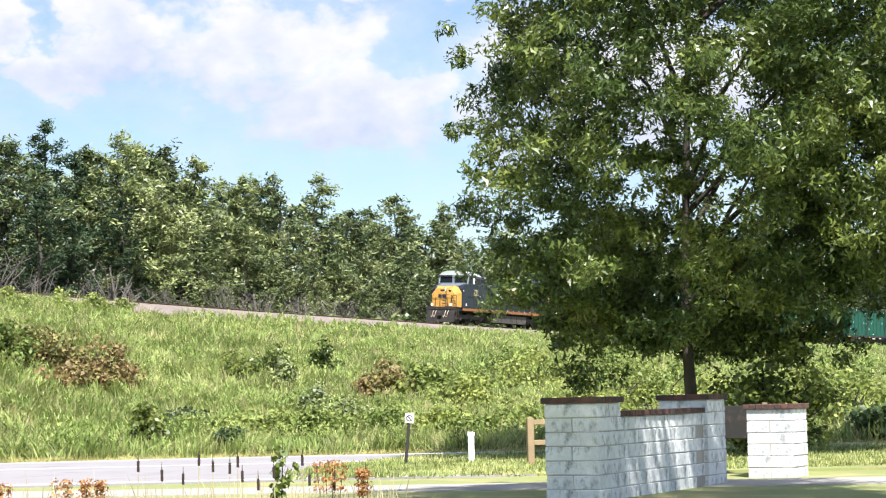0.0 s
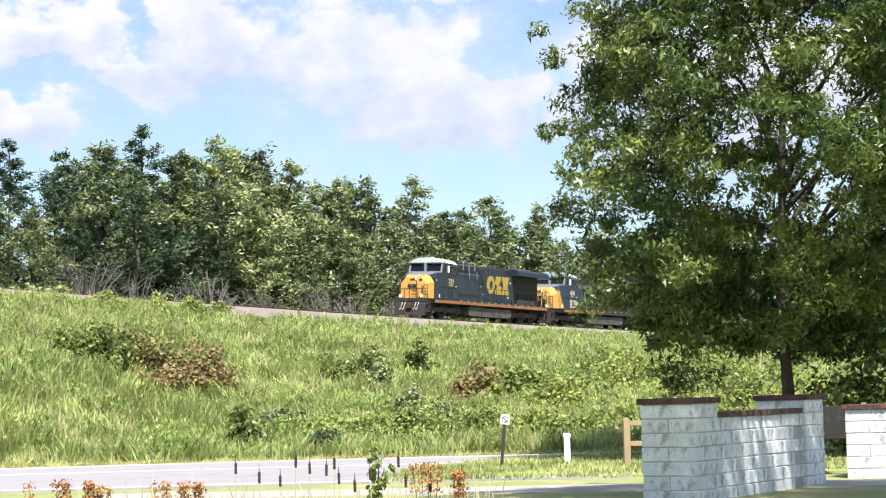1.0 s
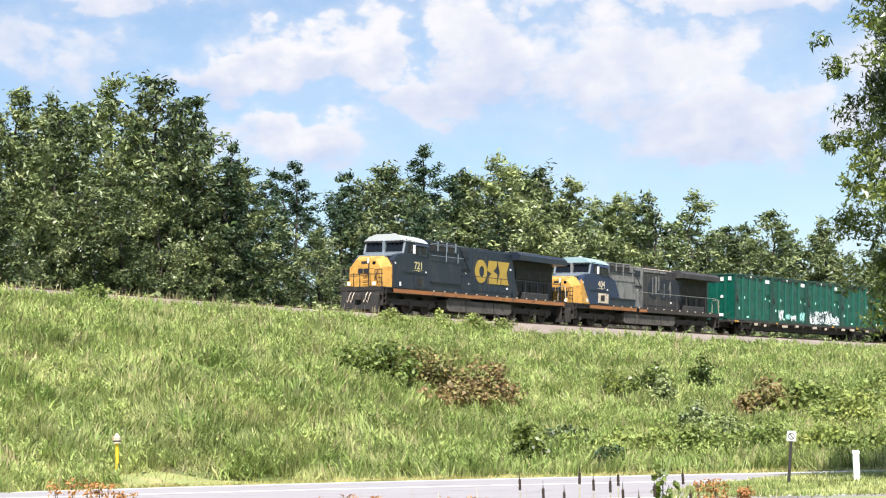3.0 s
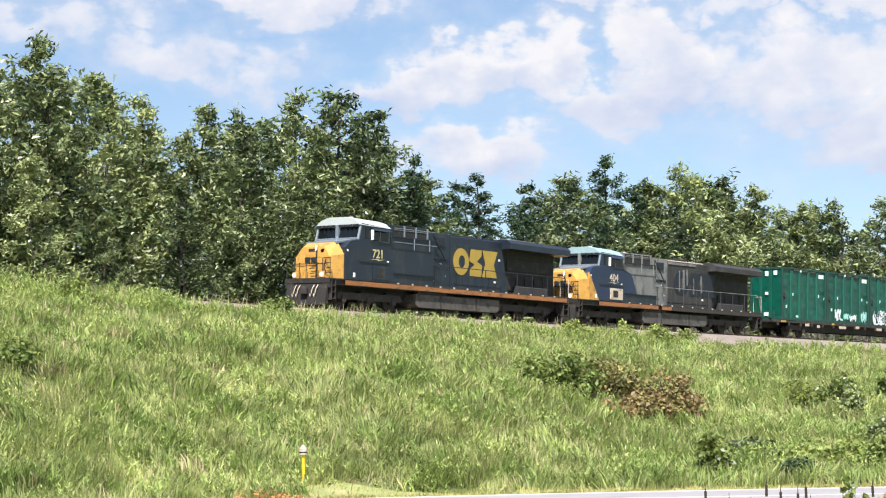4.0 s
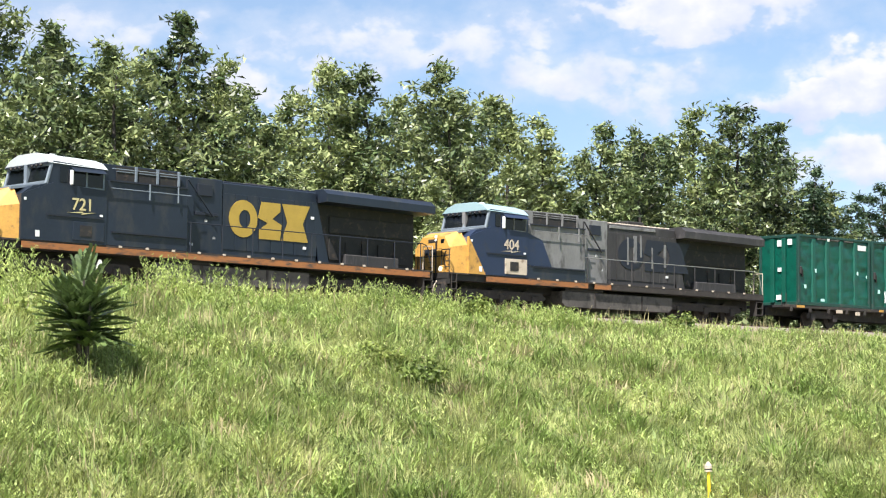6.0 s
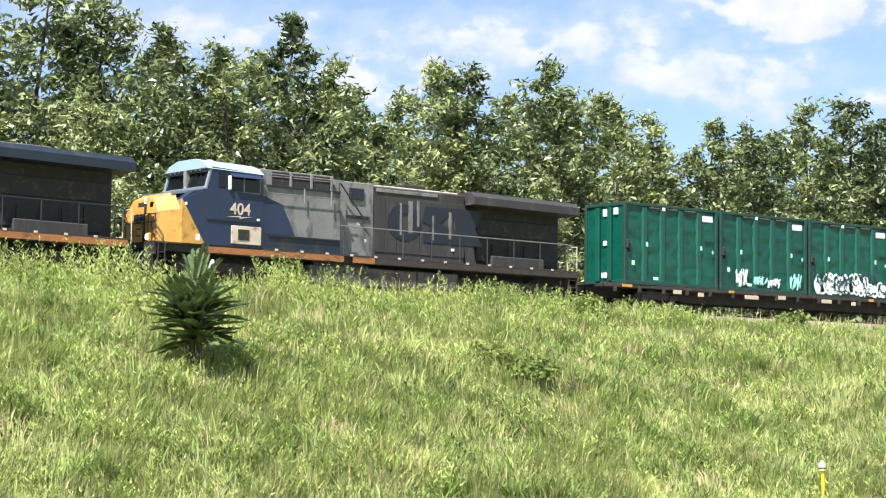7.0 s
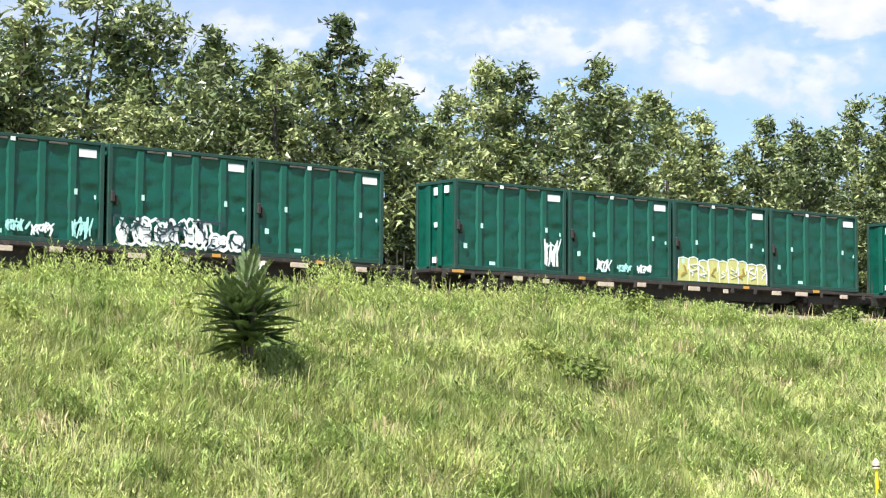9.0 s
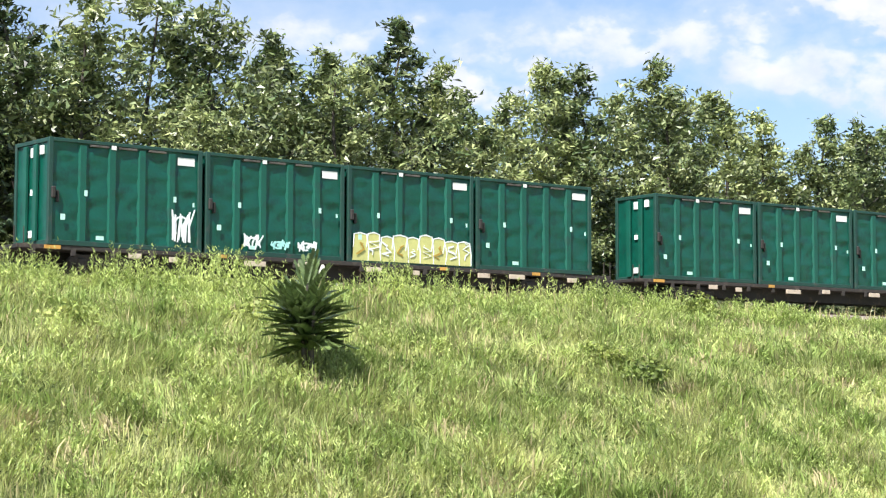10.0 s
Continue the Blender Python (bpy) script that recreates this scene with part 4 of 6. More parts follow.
    cab = P("cab", prism(bmesh.new(), prof, -1.46, 1.46), tone["cab"], "driver's cab with slanted windscreen")
    roof = [(-1.5, 4.34), (-1.15, 4.60), (-0.6, 4.76), (0.6, 4.76), (1.15, 4.60), (1.5, 4.34)]
    bm = bmesh.new()
    a = [bm.verts.new((-8.95, y, z)) for y, z in roof]
    b = [bm.verts.new((-6.42, y, z - 0.06)) for y, z in roof]
    bm.faces.new(a), bm.faces.new(list(reversed(b)))
    for i in range(6):
        bm.faces.new((a[i], b[i], b[(i + 1) % 6], a[(i + 1) % 6]))
    bmesh.ops.recalc_face_normals(bm, faces=bm.faces[:])
    P("cab_roof", bm, tone["roof"], tone["roof_label"])
    P("nose_top", prism(bmesh.new(), [(-10.35, 3.40), (-9.5, 3.50), (-8.99, 3.60), (-8.99, 3.50), (-10.35, 3.30)], -1.05, 1.05), M["cab_grey"], "grey sloping deck before the windscreen")
    for y in (-1.47, -0.06, 1.37):
        bm = bmesh.new()
        limb(bm, [Vector((-9.0, y + 0.05, 3.56)), Vector((-8.78, y + 0.05, 4.36))], 0.075, 0.075, 6)
        P("windscreen_pillar", bm, M["cab_grey"])
    P("windscreen_header", boxes((-8.90, -8.70, -1.44, 1.44, 4.24, 4.38), bevel=0.02), M["cab_grey"])
    P("windscreen_sill", boxes((-9.04, -8.90, -1.44, 1.44, 3.54, 3.68), bevel=0.02), M["cab_grey"])
    P("wing_mirror", boxes((-8.06, -7.98, -1.64, -1.50, 3.60, 4.12), bevel=0.015), M["white"])
    P("roof_lip", boxes((-8.98, -8.62, -1.42, 1.42, 4.30, 4.36)), M["navy_dark"])
    for y0, y1 in ((-1.32, -0.12), (0.12, 1.32)):
        bm = bmesh.new()
        c = [(-8.975, y0, 3.68), (-8.975, y1, 3.68), (-8.80, y1, 4.26), (-8.80, y0, 4.26)]
        vs = [bm.verts.new(p) for p in c] + [bm.verts.new((p[0] + 0.06, p[1], p[2])) for p in c]
        for f in ((0, 3, 2, 1), (4, 5, 6, 7), (0, 1, 5, 4), (1, 2, 6, 5), (2, 3, 7, 6), (3, 0, 4, 7)):
            bm.faces.new([vs[i] for i in f])
        g = part("windscreen", bm, M["glass"], cab)
        bm = bmesh.new()
        for k in range(3):
            tube(bm, (-9.02, y0 + 0.3 + 0.3 * k, 4.24), (-8.95, y0 + 0.3 + 0.3 * k, 4.30), 0.05, seg=8)
        part("wiper_motor", bm, M["black"], g)
    part("windscreen_post", boxes((-9.0, -8.85, -0.1, 0.1, 3.6, 4.36)), tone["trim"], cab)
    for y, t in ((-1.475, -1), (1.475, 1)):
        for xa, xb, za, zb in ((-8.45, -8.12, 3.66, 4.22), (-7.95, -7.36, 3.58, 4.10), (-7.30, -6.62, 3.56, 4.10)):
            part("side_window", boxes((xa, xb, y - 0.02, y + 0.02, za, zb), bevel=0.01), M["glass"], cab)
        part("window_frame", boxes((-8.02, -7.95, y - 0.03, y + 0.03, 3.52, 4.16), (-7.36, -7.30, y - 0.03, y + 0.03, 3.52, 4.16), (-6.62, -6.56, y - 0.03, y + 0.03, 3.52, 4.16), (-8.02, -6.56, y - 0.03, y + 0.03, 3.52, 3.57)), tone["trim"], cab)
        bm = bmesh.new()
        prism(bm, [(-8.0, 0), (-6.6, 0), (-6.6, 0.02), (-8.0, 0.02)], 0, 0.34)
        bmesh.ops.transform(bm, matrix=pose(0, y + (0 if t > 0 else 0), 4.26, -32 if t > 0 else 212, 0, 0), verts=bm.verts[:])
        part("sun_visor", bm, tone["cab"], cab)
    P("antenna_dome", tube(bmesh.new(), (-7.9, 0, 4.7), (-7.9, 0, 4.86), 0.22, 0.12, 12), M["roof_white"])
    P("horn", tube(tube(bmesh.new(), (-6.3, 0.3, 4.62), (-6.75, 0.3, 4.66), 0.05, 0.11, 8), (-6.3, 0.45, 4.62), (-6.7, 0.45, 4.7), 0.05, 0.1, 8), M["steel"])
    # under the cab side: ledge, vent, battery box, builder's sign
    P("side_ledge", boxes((-9.0, -6.6, -1.56, -1.50, 2.42, 2.48)), M["navy_dark"])
    P("toolbox_door", boxes((-7.9, -6.55, -1.55, -1.50, 1.60, 2.28), bevel=0.01), tone["box"])
    P("vent", boxes((-7.6, -7.1, -1.57, -1.54, 1.75, 2.15)), M["black"])
    for extent in ((-9.45, -9.28, -1.535, -1.52, 1.62, 1.85), (-9.95, -9.85, -1.535, -1.52, 2.9, 3.0), (-6.75, -6.62, -1.535, -1.52, 2.52, 2.6)):
        P("sign_plate", boxes(extent), M["white"])
    # equipment cabinet behind the cab, flush with the cab side
    if tone["panel"] is None:
        P("equipment_cabinet", boxes((-6.45, -2.75, -1.48, 1.2, 1.5, 3.9), bevel=0.02), side)
    else:
        P("equipment_cabinet", boxes((-6.45, -2.75, -1.46, 1.2, 1.5, 3.9), bevel=0.02), side)
        P("side_band", prism(bmesh.new(), [(-6.44, 2.06), (-4.95, 2.06), (-5.55, 3.22), (-6.44, 3.5)], -1.50, -1.46), tone["cab_side"])
        P("side_band", boxes((-6.44, -2.78, -1.50, -1.46, 1.5, 2.0)), tone["panel"])
    P("side_ledge", boxes((-6.2, -2.8, -1.56, -1.47, 1.98, 2.04)), M["navy_dark"])
    P("side_ledge", boxes((-6.3, -2.8, -1.54, -1.47, 3.88, 3.94)), M["navy_dark"])
    P("grab_rail", tube(tube(tube(tube(bmesh.new(), (-6.3, -1.6, 3.62), (-2.7, -1.6, 3.62), 0.018, seg=6), (-4.6, -1.6, 3.3), (-4.6, -1.6, 3.9), 0.03, seg=6), (-3.3, -1.6, 3.3), (-3.3, -1.6, 3.9), 0.03, seg=6), (-6.3, -1.6, 4.35), (-2.7, -1.6, 4.35), 0.018, seg=6), tone["trim"])
    blow = P("blower_housing", boxes((-6.4, -2.9, -1.18, 1.18, 3.9, 4.56), bevel=0.02), side)
    for k in range(3):
        xa = -5.85 + 0.98 * k
        # a black plate paints the darkness inside each open intake
        part("air_intake", boxes((xa, xa + 0.80, -1.21, -1.16, 3.96, 4.50)), M["black"], blow)
        part("louvre", boxes((xa, xa + 0.80, -1.235, -1.205, 4.30, 4.33)), tone["trim"], blow)
        part("intake_post", boxes((xa + 0.81, xa + 0.91, -1.26, -1.16, 3.92, 4.54), bevel=0.01), tone["trim"], blow)
    # engine hood
    P("duct_hood", boxes((-2.75, -0.75, -1.0, 1.0, 1.5, 4.45), bevel=0.03), side)
    P("duct_door", boxes((-2.0, -1.3, -1.08, -0.99, 3.75, 4.2), bevel=0.01), M["navy_dark"])
    P("duct_ledge", boxes((-2.1, -1.0, -1.06, -0.99, 3.0, 3.12), bevel=0.01), M["navy_dark"])
    P("duct_brace", tube(tube(bmesh.new(), (-2.6, -1.25, 4.3), (-1.3, -1.15, 2.95), 0.035, seg=6), (-2.7, -1.3, 1.5), (-2.7, -1.3, 4.3), 0.03, seg=6), dark)
    hood = P("engine_hood", boxes((-0.75, 4.1, -0.95, 0.95, 1.5, 4.38), bevel=0.05), tone["hood"])
    for k in range(8):
        xa = -0.7 + 0.6 * k
        part("hood_door", boxes((xa, xa + 0.565, -0.975, -0.945, 1.75, 3.95), bevel=0.008), tone["hood"], hood)
    P("hood_top", boxes((-0.7, 3.9, -0.75, 0.75, 4.38, 4.46), bevel=0.03), tone["top"])
    if tone["stack"]:
        P("exhaust_pipe", boxes((1.2, 2.4, -0.45, 0.45, 4.44, 4.66), bevel=0.05), M["black"])
    else:
        P("exhaust_pipe", boxes((0.9, 1.9, -0.4, 0.4, 4.44, 4.54), bevel=0.03), M["black"])
    # radiator section: body drawn in under wide wings, black to hold their shade
    bm = prism(bmesh.new(), [(4.1, 1.5), (4.1, 4.3), (9.75, 4.3), (9.75, 1.5)], -0.62, 0.62)
    rad = P("radiator_body", bm, M["black"])
    P("radiator_slant", prism(bmesh.new(), [(3.95, 4.0), (4.05, 4.0), (4.75, 1.5), (4.2, 1.5), (3.75, 3.9)], -0.98, 0.98), tone["hood"])
    bm = bmesh.new()
    sec = [(-1.52, 3.98), (-1.52, 4.30), (-1.25, 4.50), (1.25, 4.50), (1.52, 4.30), (1.52, 3.98), (0.62, 3.95), (-0.62, 3.95)]
    a = [bm.verts.new((4.15, y, z)) for y, z in sec]
    b = [bm.verts.new((10.2, y, z - 0.05)) for y, z in sec]
    bm.faces.new(a), bm.faces.new(list(reversed(b)))
    for i in range(8):
        bm.faces.new((a[i], b[i], b[(i + 1) % 8], a[(i + 1) % 8]))
    bmesh.ops.recalc_face_normals(bm, faces=bm.faces[:])
    wing = P("radiator_wing", bm, side if tone["panel"] is None else M["soot"], "wide overhanging radiator housing")
    part("grille", boxes((4.3, 6.9, -1.2, 1.2, 4.49, 4.53), bevel=0.01), tone["grille"], wing)
    part("grille", boxes((7.0, 10.0, -1.2, 1.2, 4.45, 4.49), bevel=0.01), M["black"], wing)
    # doors black too: the wings' shade is in their colour
    bm = bmesh.new()
    for k in range(5):
        box(bm, 5.0 + 0.9 * k, 5.7 + 0.9 * k, -0.68, -0.60, 1.7, 2.6 - 0.12 * (k % 2), 0.01)
    part("equipment_door", bm, M["black"], rad)
    part("compressor", boxes((5.6, 8.6, -1.0, -0.62, 1.5, 1.95), bevel=0.04), M["soot"], rad)
    part("air_filter", boxes((5.0, 9.5, -0.68, -0.60, 2.8, 3.5), bevel=0.02), M["black"], rad)
    # side handrail with posts, bent down at the rear steps
    for y in (-1.48, 1.48):
        bm = bmesh.new()
        tube(bm, (-2.75, y, 2.62), (9.5, y, 2.62), 0.022, seg=6)
        limb(bm, [Vector((9.5, y, 2.62)), Vector((9.75, y, 2.55)), Vector((10.05, y, 1.6))], 0.022, 0.022, 6)
        hr = P("side_handrail", bm, tone["rail"])
        for k in range(9):
            xa = -2.6 + 1.5 * k
            part("post", tube(bmesh.new(), (xa, y, 1.5), (xa, y, 2.62), 0.024, seg=6), tone["post"], hr)
    for y0, y1 in ((-1.48, -0.9), (0.9, 1.48)):
        bm = bmesh.new()
        limb(bm, [Vector((10.08, y0, 1.5)), Vector((10.08, y0, 2.55)), Vector((10.08, y1, 2.55)), Vector((10.08, y1, 1.5))], 0.022, 0.022, 6)
        P("rear_handrail", bm, M["cream"])
    for k in range(13):
        P("tie_down_bracket", boxes((-5.9 + 1.2 * k, -5.75 + 1.2 * k, -1.55, -1.53, 1.44, 1.52), bevel=0.006), M["cream"])
    if tone["panel"] is not None:
        P("hood_streak", boxes((-0.6, 2.6, -0.992, -0.95, 4.16, 4.30), bevel=0.01), M["grey_paint"], "peeling pale strip along the hood top")
        for k, (xa, w, za, zb) in enumerate(((0.6, 0.10, 2.5, 3.8), (1.05, 0.22, 2.6, 3.9), (1.5, 0.12, 2.9, 3.95), (2.3, 0.10, 2.4, 3.4), (3.2, 0.14, 2.5, 3.6))):
            P("weathered_streak", boxes((xa, xa + w, -1.002, -0.97, za, zb)), M["grey_paint"])
    # writing and emblem
    lettering("road_number", tone["number"], 0.62, -7.5, -1.535, 2.70, tone["number_colour"], root)
    bm = plate(bmesh.new(), [(-8.15, 2.58), (-7.45, 2.66), (-7.5, 2.60), (-6.9, 2.66), (-7.55, 2.54), (-7.5, 2.60)], -1.525)
    P("number_flash", bm, tone["number_colour"])
    emblem(root, tone["ex"], 2.28, tone["ew"], 1.48, -0.985, tone["emblem"], tone["emblem_label"])
    bm = bmesh.new()
    for x, z in ((3.75, 3.25), (3.35, 2.0), (-1.6, 2.75), (-2.3, 1.8), (-1.2, 2.1)):
        box(bm, x, x + 0.16, -1.0, -0.97, z, z + 0.11)
    P("notice_plate", bm, M["white"])
    # the short front end before the cab
    for ob in root.children_recursive:
        if ob.name.split(".")[0] != "road_number":
            for v in ob.data.vertices:
                if v.co.x < -10.0:
                    v.co.x = -10.0 + (v.co.x + 10.0) * 0.60
    tagged(root, tone["label"], "locomotive", group="locomotives of the freight train")
    return root


LEAD = dict(side=M["navy"], dark=M["navy_dark"], sill=(-10.0, 9.9), slant=0.0, cab_side=M["navy"], cab=M["navy"], trim=M["cab_grey"], roof=M["roof_white"], roof_label="pale sunlit cab roof",
            panel=None, box=M["navy"], hood=M["navy"], top=M["navy_dark"], stack=False, grille=M["steel"], rail=M["navy_dark"], post=M["navy_dark"], number="721", number_colour=M["yellow_pale"],
            ex=-0.4, ew=4.0, emblem=M["yellow_logo"], emblem_label="worn yellow painted emblem shapes", label="dark blue diesel locomotive with yellow nose, leading the train")
SECOND = dict(side=M["grey_paint"], dark=M["soot"], sill=(-9.0, -2.6), slant=1.05, cab_side=M["blue"], cab=M["blue"], trim=M["grey_paint"], roof=M["roof_blue"], roof_label="faded blue-grey cab roof",
              panel=M["navy"], box=M["cream"], hood=M["soot"], top=M["cream"], stack=True, grille=M["soot"], rail=M["steel"], post=M["soot"], number="404", number_colour=M["cream"],
              ex=0.0, ew=5.0, emblem=M["navy_dark"], emblem_label="faded dark emblem shapes", label="grey and blue diesel locomotive with yellow nose and sooty hood")


def container():
    """Tall green steel waste container with hat ribs, frame, stickers and latches. Its base is at z = 0."""
    L, W, H = 3.015, 1.30, 3.66
    root = new("container")
    P = lambda n, bm, m, lab="", par=root: part(n, bm, m, par, lab)
    # slightly dented sheet walls
    rng = random.Random(4)
    bm = bmesh.new()
    nx, nz = 34, 26

    def sheet(f, na, nb):
        vs = [[bm.verts.new(f(i / na, j / nb)) for j in range(nb + 1)] for i in range(na + 1)]
        for i in range(na):
            for j in range(nb):
                bm.faces.new((vs[i][j], vs[i + 1][j], vs[i + 1][j + 1], vs[i][j + 1]))

    def dent(a, b):
        return 0.045 * noise.noise(Vector((a * 10, b * 9, 1.7))) + 0.030 * noise.noise(Vector((a * 6, b * 19, 5.1)))
    for sgn in (-1, 1):
        sheet(lambda a, b: (-L + 0.06 + a * (2 * L - 0.12), sgn * (W - 0.09 + dent(a, b + sgn)), 0.14 + b * (H - 0.24)), nx, nz)
        sheet(lambda a, b: (sgn * (L - 0.07 + 0.6 * dent(a + 3, b)), -W + 0.1 + a * (2 * W - 0.2), 0.14 + b * (H - 0.24)), 10, nz)
    bmesh.ops.recalc_face_normals(bm, faces=bm.faces[:])
    for f in bm.faces:
        f.smooth = True
    body = P("body", bm, M["green"])
    P("floor", boxes((-L + 0.05, L - 0.05, -W + 0.06, W - 0.06, 0.02, 0.16)), M["black"])
    P("lid", boxes((-L + 0.08, L - 0.08, -W + 0.08, W - 0.08, H - 0.12, H - 0.06)), M["green_edge"])
    for x in (-L, L - 0.17):
        for y in (-W, W - 0.15):
            P("corner_post", boxes((x, x + 0.17, y, y + 0.15, 0.0, H), bevel=0.015), M["green_edge"])
    for y in (-W, W - 0.10):
        P("top_rail", boxes((-L + 0.17, L - 0.17, y, y + 0.10, H - 0.13, H - 0.01), bevel=0.012), M["green_edge"])
        P("bottom_rail", boxes((-L + 0.17, L - 0.17, y, y + 0.10, 0.0, 0.17), bevel=0.012), M["green_edge"])
    for x in (-L, L - 0.10):
        P("end_rail", boxes((x, x + 0.10, -W + 0.15, W - 0.15, H - 0.15, H - 0.01), bevel=0.012), M["green_edge"])
        P("end_sill", boxes((x, x + 0.10, -W + 0.15, W - 0.15, 0.0, 0.17), bevel=0.012), M["green_edge"])
    for x in (-1.88, -0.75, 0.42, 1.62):
        for sgn in (-1, 1):
            o = [(x, W - 0.11), (x + 0.06, W - 0.005), (x + 0.28, W - 0.005), (x + 0.34, W - 0.11)]
            bm = bmesh.new()
            a = [bm.verts.new((px, sgn * py, 0.16)) for px, py in o]
            b = [bm.verts.new((px, sgn * py, H - 0.2)) for px, py in o]
            for i in range(3):
                bm.faces.new((a[i], a[i + 1], b[i + 1], b[i]))
            bm.faces.new(a), bm.faces.new(b)
            bmesh.ops.recalc_face_normals(bm, faces=bm.faces[:])
            P("rib", bm, M["rib_green"])
    for sgn in (-1, 1):
        for y in (-0.5, 0.25):
            P("rib", boxes((sgn * L - 0.08, sgn * L + 0.02, y, y + 0.24, 0.16, H - 0.2), bevel=0.01), M["rib_green"])
        for xa in (-1.45, -0.35, 0.82):
            P("gusset", boxes((xa, xa + 0.72, sgn * (W - 0.05) - 0.05, sgn * (W - 0.05) + 0.05, H - 0.22, H - 0.15), bevel=0.006), M["tank"], "pale worn steel strip under the top rail")
        P("sticker", boxes((2.03, 2.72, sgn * (W - 0.075) - 0.012, sgn * (W - 0.075) + 0.012, H - 0.58, H - 0.30)), M["white"], "white sign panel")
        for xa, za, w, h in ((-1.66, 1.72, 0.11, 0.2), (1.84, 1.74, 0.11, 0.2), (-2.55, 0.86, 0.17, 0.2), (-1.2, 0.24, 0.30, 0.14), (-0.64, H - 0.26, 0.18, 0.14), (2.62, 1.62, 0.07, 0.14)):
            P("sticker", boxes((xa, xa + w, sgn * (W + 0.003) - 0.008, sgn * (W + 0.003) + 0.008, za, za + h)), M["mint"] if za < 2 else M["white"])
        P("latch", boxes((-2.92, -2.76, sgn * (W + 0.02) - 0.05, sgn * (W + 0.02) + 0.05, 1.58, 1.98), (-2.72, -2.60, sgn * (W - 0.04) - 0.05, sgn * (W - 0.04) + 0.05, 1.46, 1.86), bevel=0.03), M["black"])
    for y, z, w, h in ((-0.86, H - 0.55, 0.26, 0.3), (-0.18, H - 0.6, 0.26, 0.32), (-0.16, 1.75, 0.22, 0.2), (-0.2, 0.3, 0.36, 0.24)):
        P("sticker", boxes((-L + 0.0, -L + 0.05, y, y + w, z, z + h)), M["white"])
    return tagged(root, "tall dark green ribbed steel container riding on a flat wagon", "container", group="containers on the train")


def flat_wagon():
    root = new("flat_wagon")
    P = lambda n, bm, m, lab="", par=root: part(n, bm, m, par, lab)
    P("deck", boxes((-13.4, 13.4, -1.32, 1.32, 0.96, 1.10), bevel=0.015), M["black"])
    for y in (-1.36, 1.30):
        P("side_sill", boxes((-13.4, 13.4, y, y + 0.06, 0.98, 1.12), bevel=0.008), M["under"])
        for k in range(18):
            P("stake_pocket", boxes((-12.9 + 1.5 * k, -12.72 + 1.5 * k, y - 0.01, y + 0.05, 0.78, 0.985), bevel=0.008), M["under"])
    P("fish_belly", prism(bmesh.new(), [(-9.6, 1.0), (9.6, 1.0), (8.0, 0.46), (-8.0, 0.46)], -0.75, 0.75), M["black"])
    P("centre_sill", boxes((-13.6, 13.6, -0.3, 0.3, 0.6, 0.98)), M["black"])
    for s in (-1, 1):
        P("coupler", boxes((s * 13.6 - 0.1, s * 13.6 + 0.55, -0.13, 0.13, 0.7, 0.98) if s > 0 else (-14.1, -13.5, -0.13, 0.13, 0.7, 0.98), bevel=0.03), M["under"])
        b = bogie(root, s * 10.0, (-0.9, 0.9), 1.35, 0.44)
        bm = tube(tube(bmesh.new(), (s * 13.45, -1.25, 1.1), (s * 13.45, -1.25, 1.7), 0.02, seg=6), (s * 13.1, -1.25, 1.1), (s * 13.1, -1.25, 1.7), 0.02, seg=6)
        P("brake_stand", bm, M["under"])
    for x, w, z in ((-9.2, 0.5, 0.80), (-7.6, 0.35, 0.74), (-4.5, 0.9, 0.76), (-2.2, 0.5, 0.82), (0.9, 0.7, 0.78), (3.1, 0.3, 0.74), (6.3, 0.6, 0.78), (7.9, 0.8, 0.80), (11.0, 0.5, 0.78)):
        P("reporting_mark", boxes((x, x + w, -1.385, -1.33, z, z + 0.18), bevel=0.008), M["cream"], "pale stencilled marking plate")
    for x, w in ((-12.4, 0.6), (-5.6, 0.35), (4.4, 0.35), (9.1, 0.4)):
        P("warning_plate", boxes((x, x + w, -1.39, -1.36, 0.99, 1.11)), M["yellow"], "small yellow plate")
    bm = bmesh.new()
    for k in range(9):
        box(bm, -12.5 + 3.1 * k, -12.2 + 3.1 * k, -1.34, 1.34, 1.10, 1.125)
    P("locking_pedestal", bm, M["under"])
    return tagged(root, "long flat wagon with dark sills under green containers", "flat wagon", group="flat wagons of the train")


def stroke(bm, pts, w, y, t=0.01):
    """A flat painted stroke through (x, z) points: one ribbon with thickness."""
    n, rows = len(pts), []
    for i, (x, z) in enumerate(pts):
        (xa, za), (xb, zb) = pts[max(0, i - 1)], pts[min(n - 1, i + 1)]
        l = math.hypot(xb - xa, zb - za) + 1e-6
        nx, nz = -(zb - za) / l * w / 2, (xb - xa) / l * w / 2
        if i in (0, n - 1):
            nx, nz = nx * 0.6, nz * 0.6
        f = y - t - 0.0004 * i
        rows.append([bm.verts.new(c) for c in ((x + nx, f, z + nz), (x - nx, f, z - nz), (x - nx, y, z - nz), (x + nx, y, z + nz))])
    for a, b in zip(rows, rows[1:]):
        for k in range(4):
            bm.faces.new((a[k], a[(k + 1) % 4], b[(k + 1) % 4], b[k]))
    bm.faces.new(rows[0]), bm.faces.new(list(reversed(rows[-1])))
    bmesh.ops.recalc_face_normals(bm, faces=bm.faces[:])


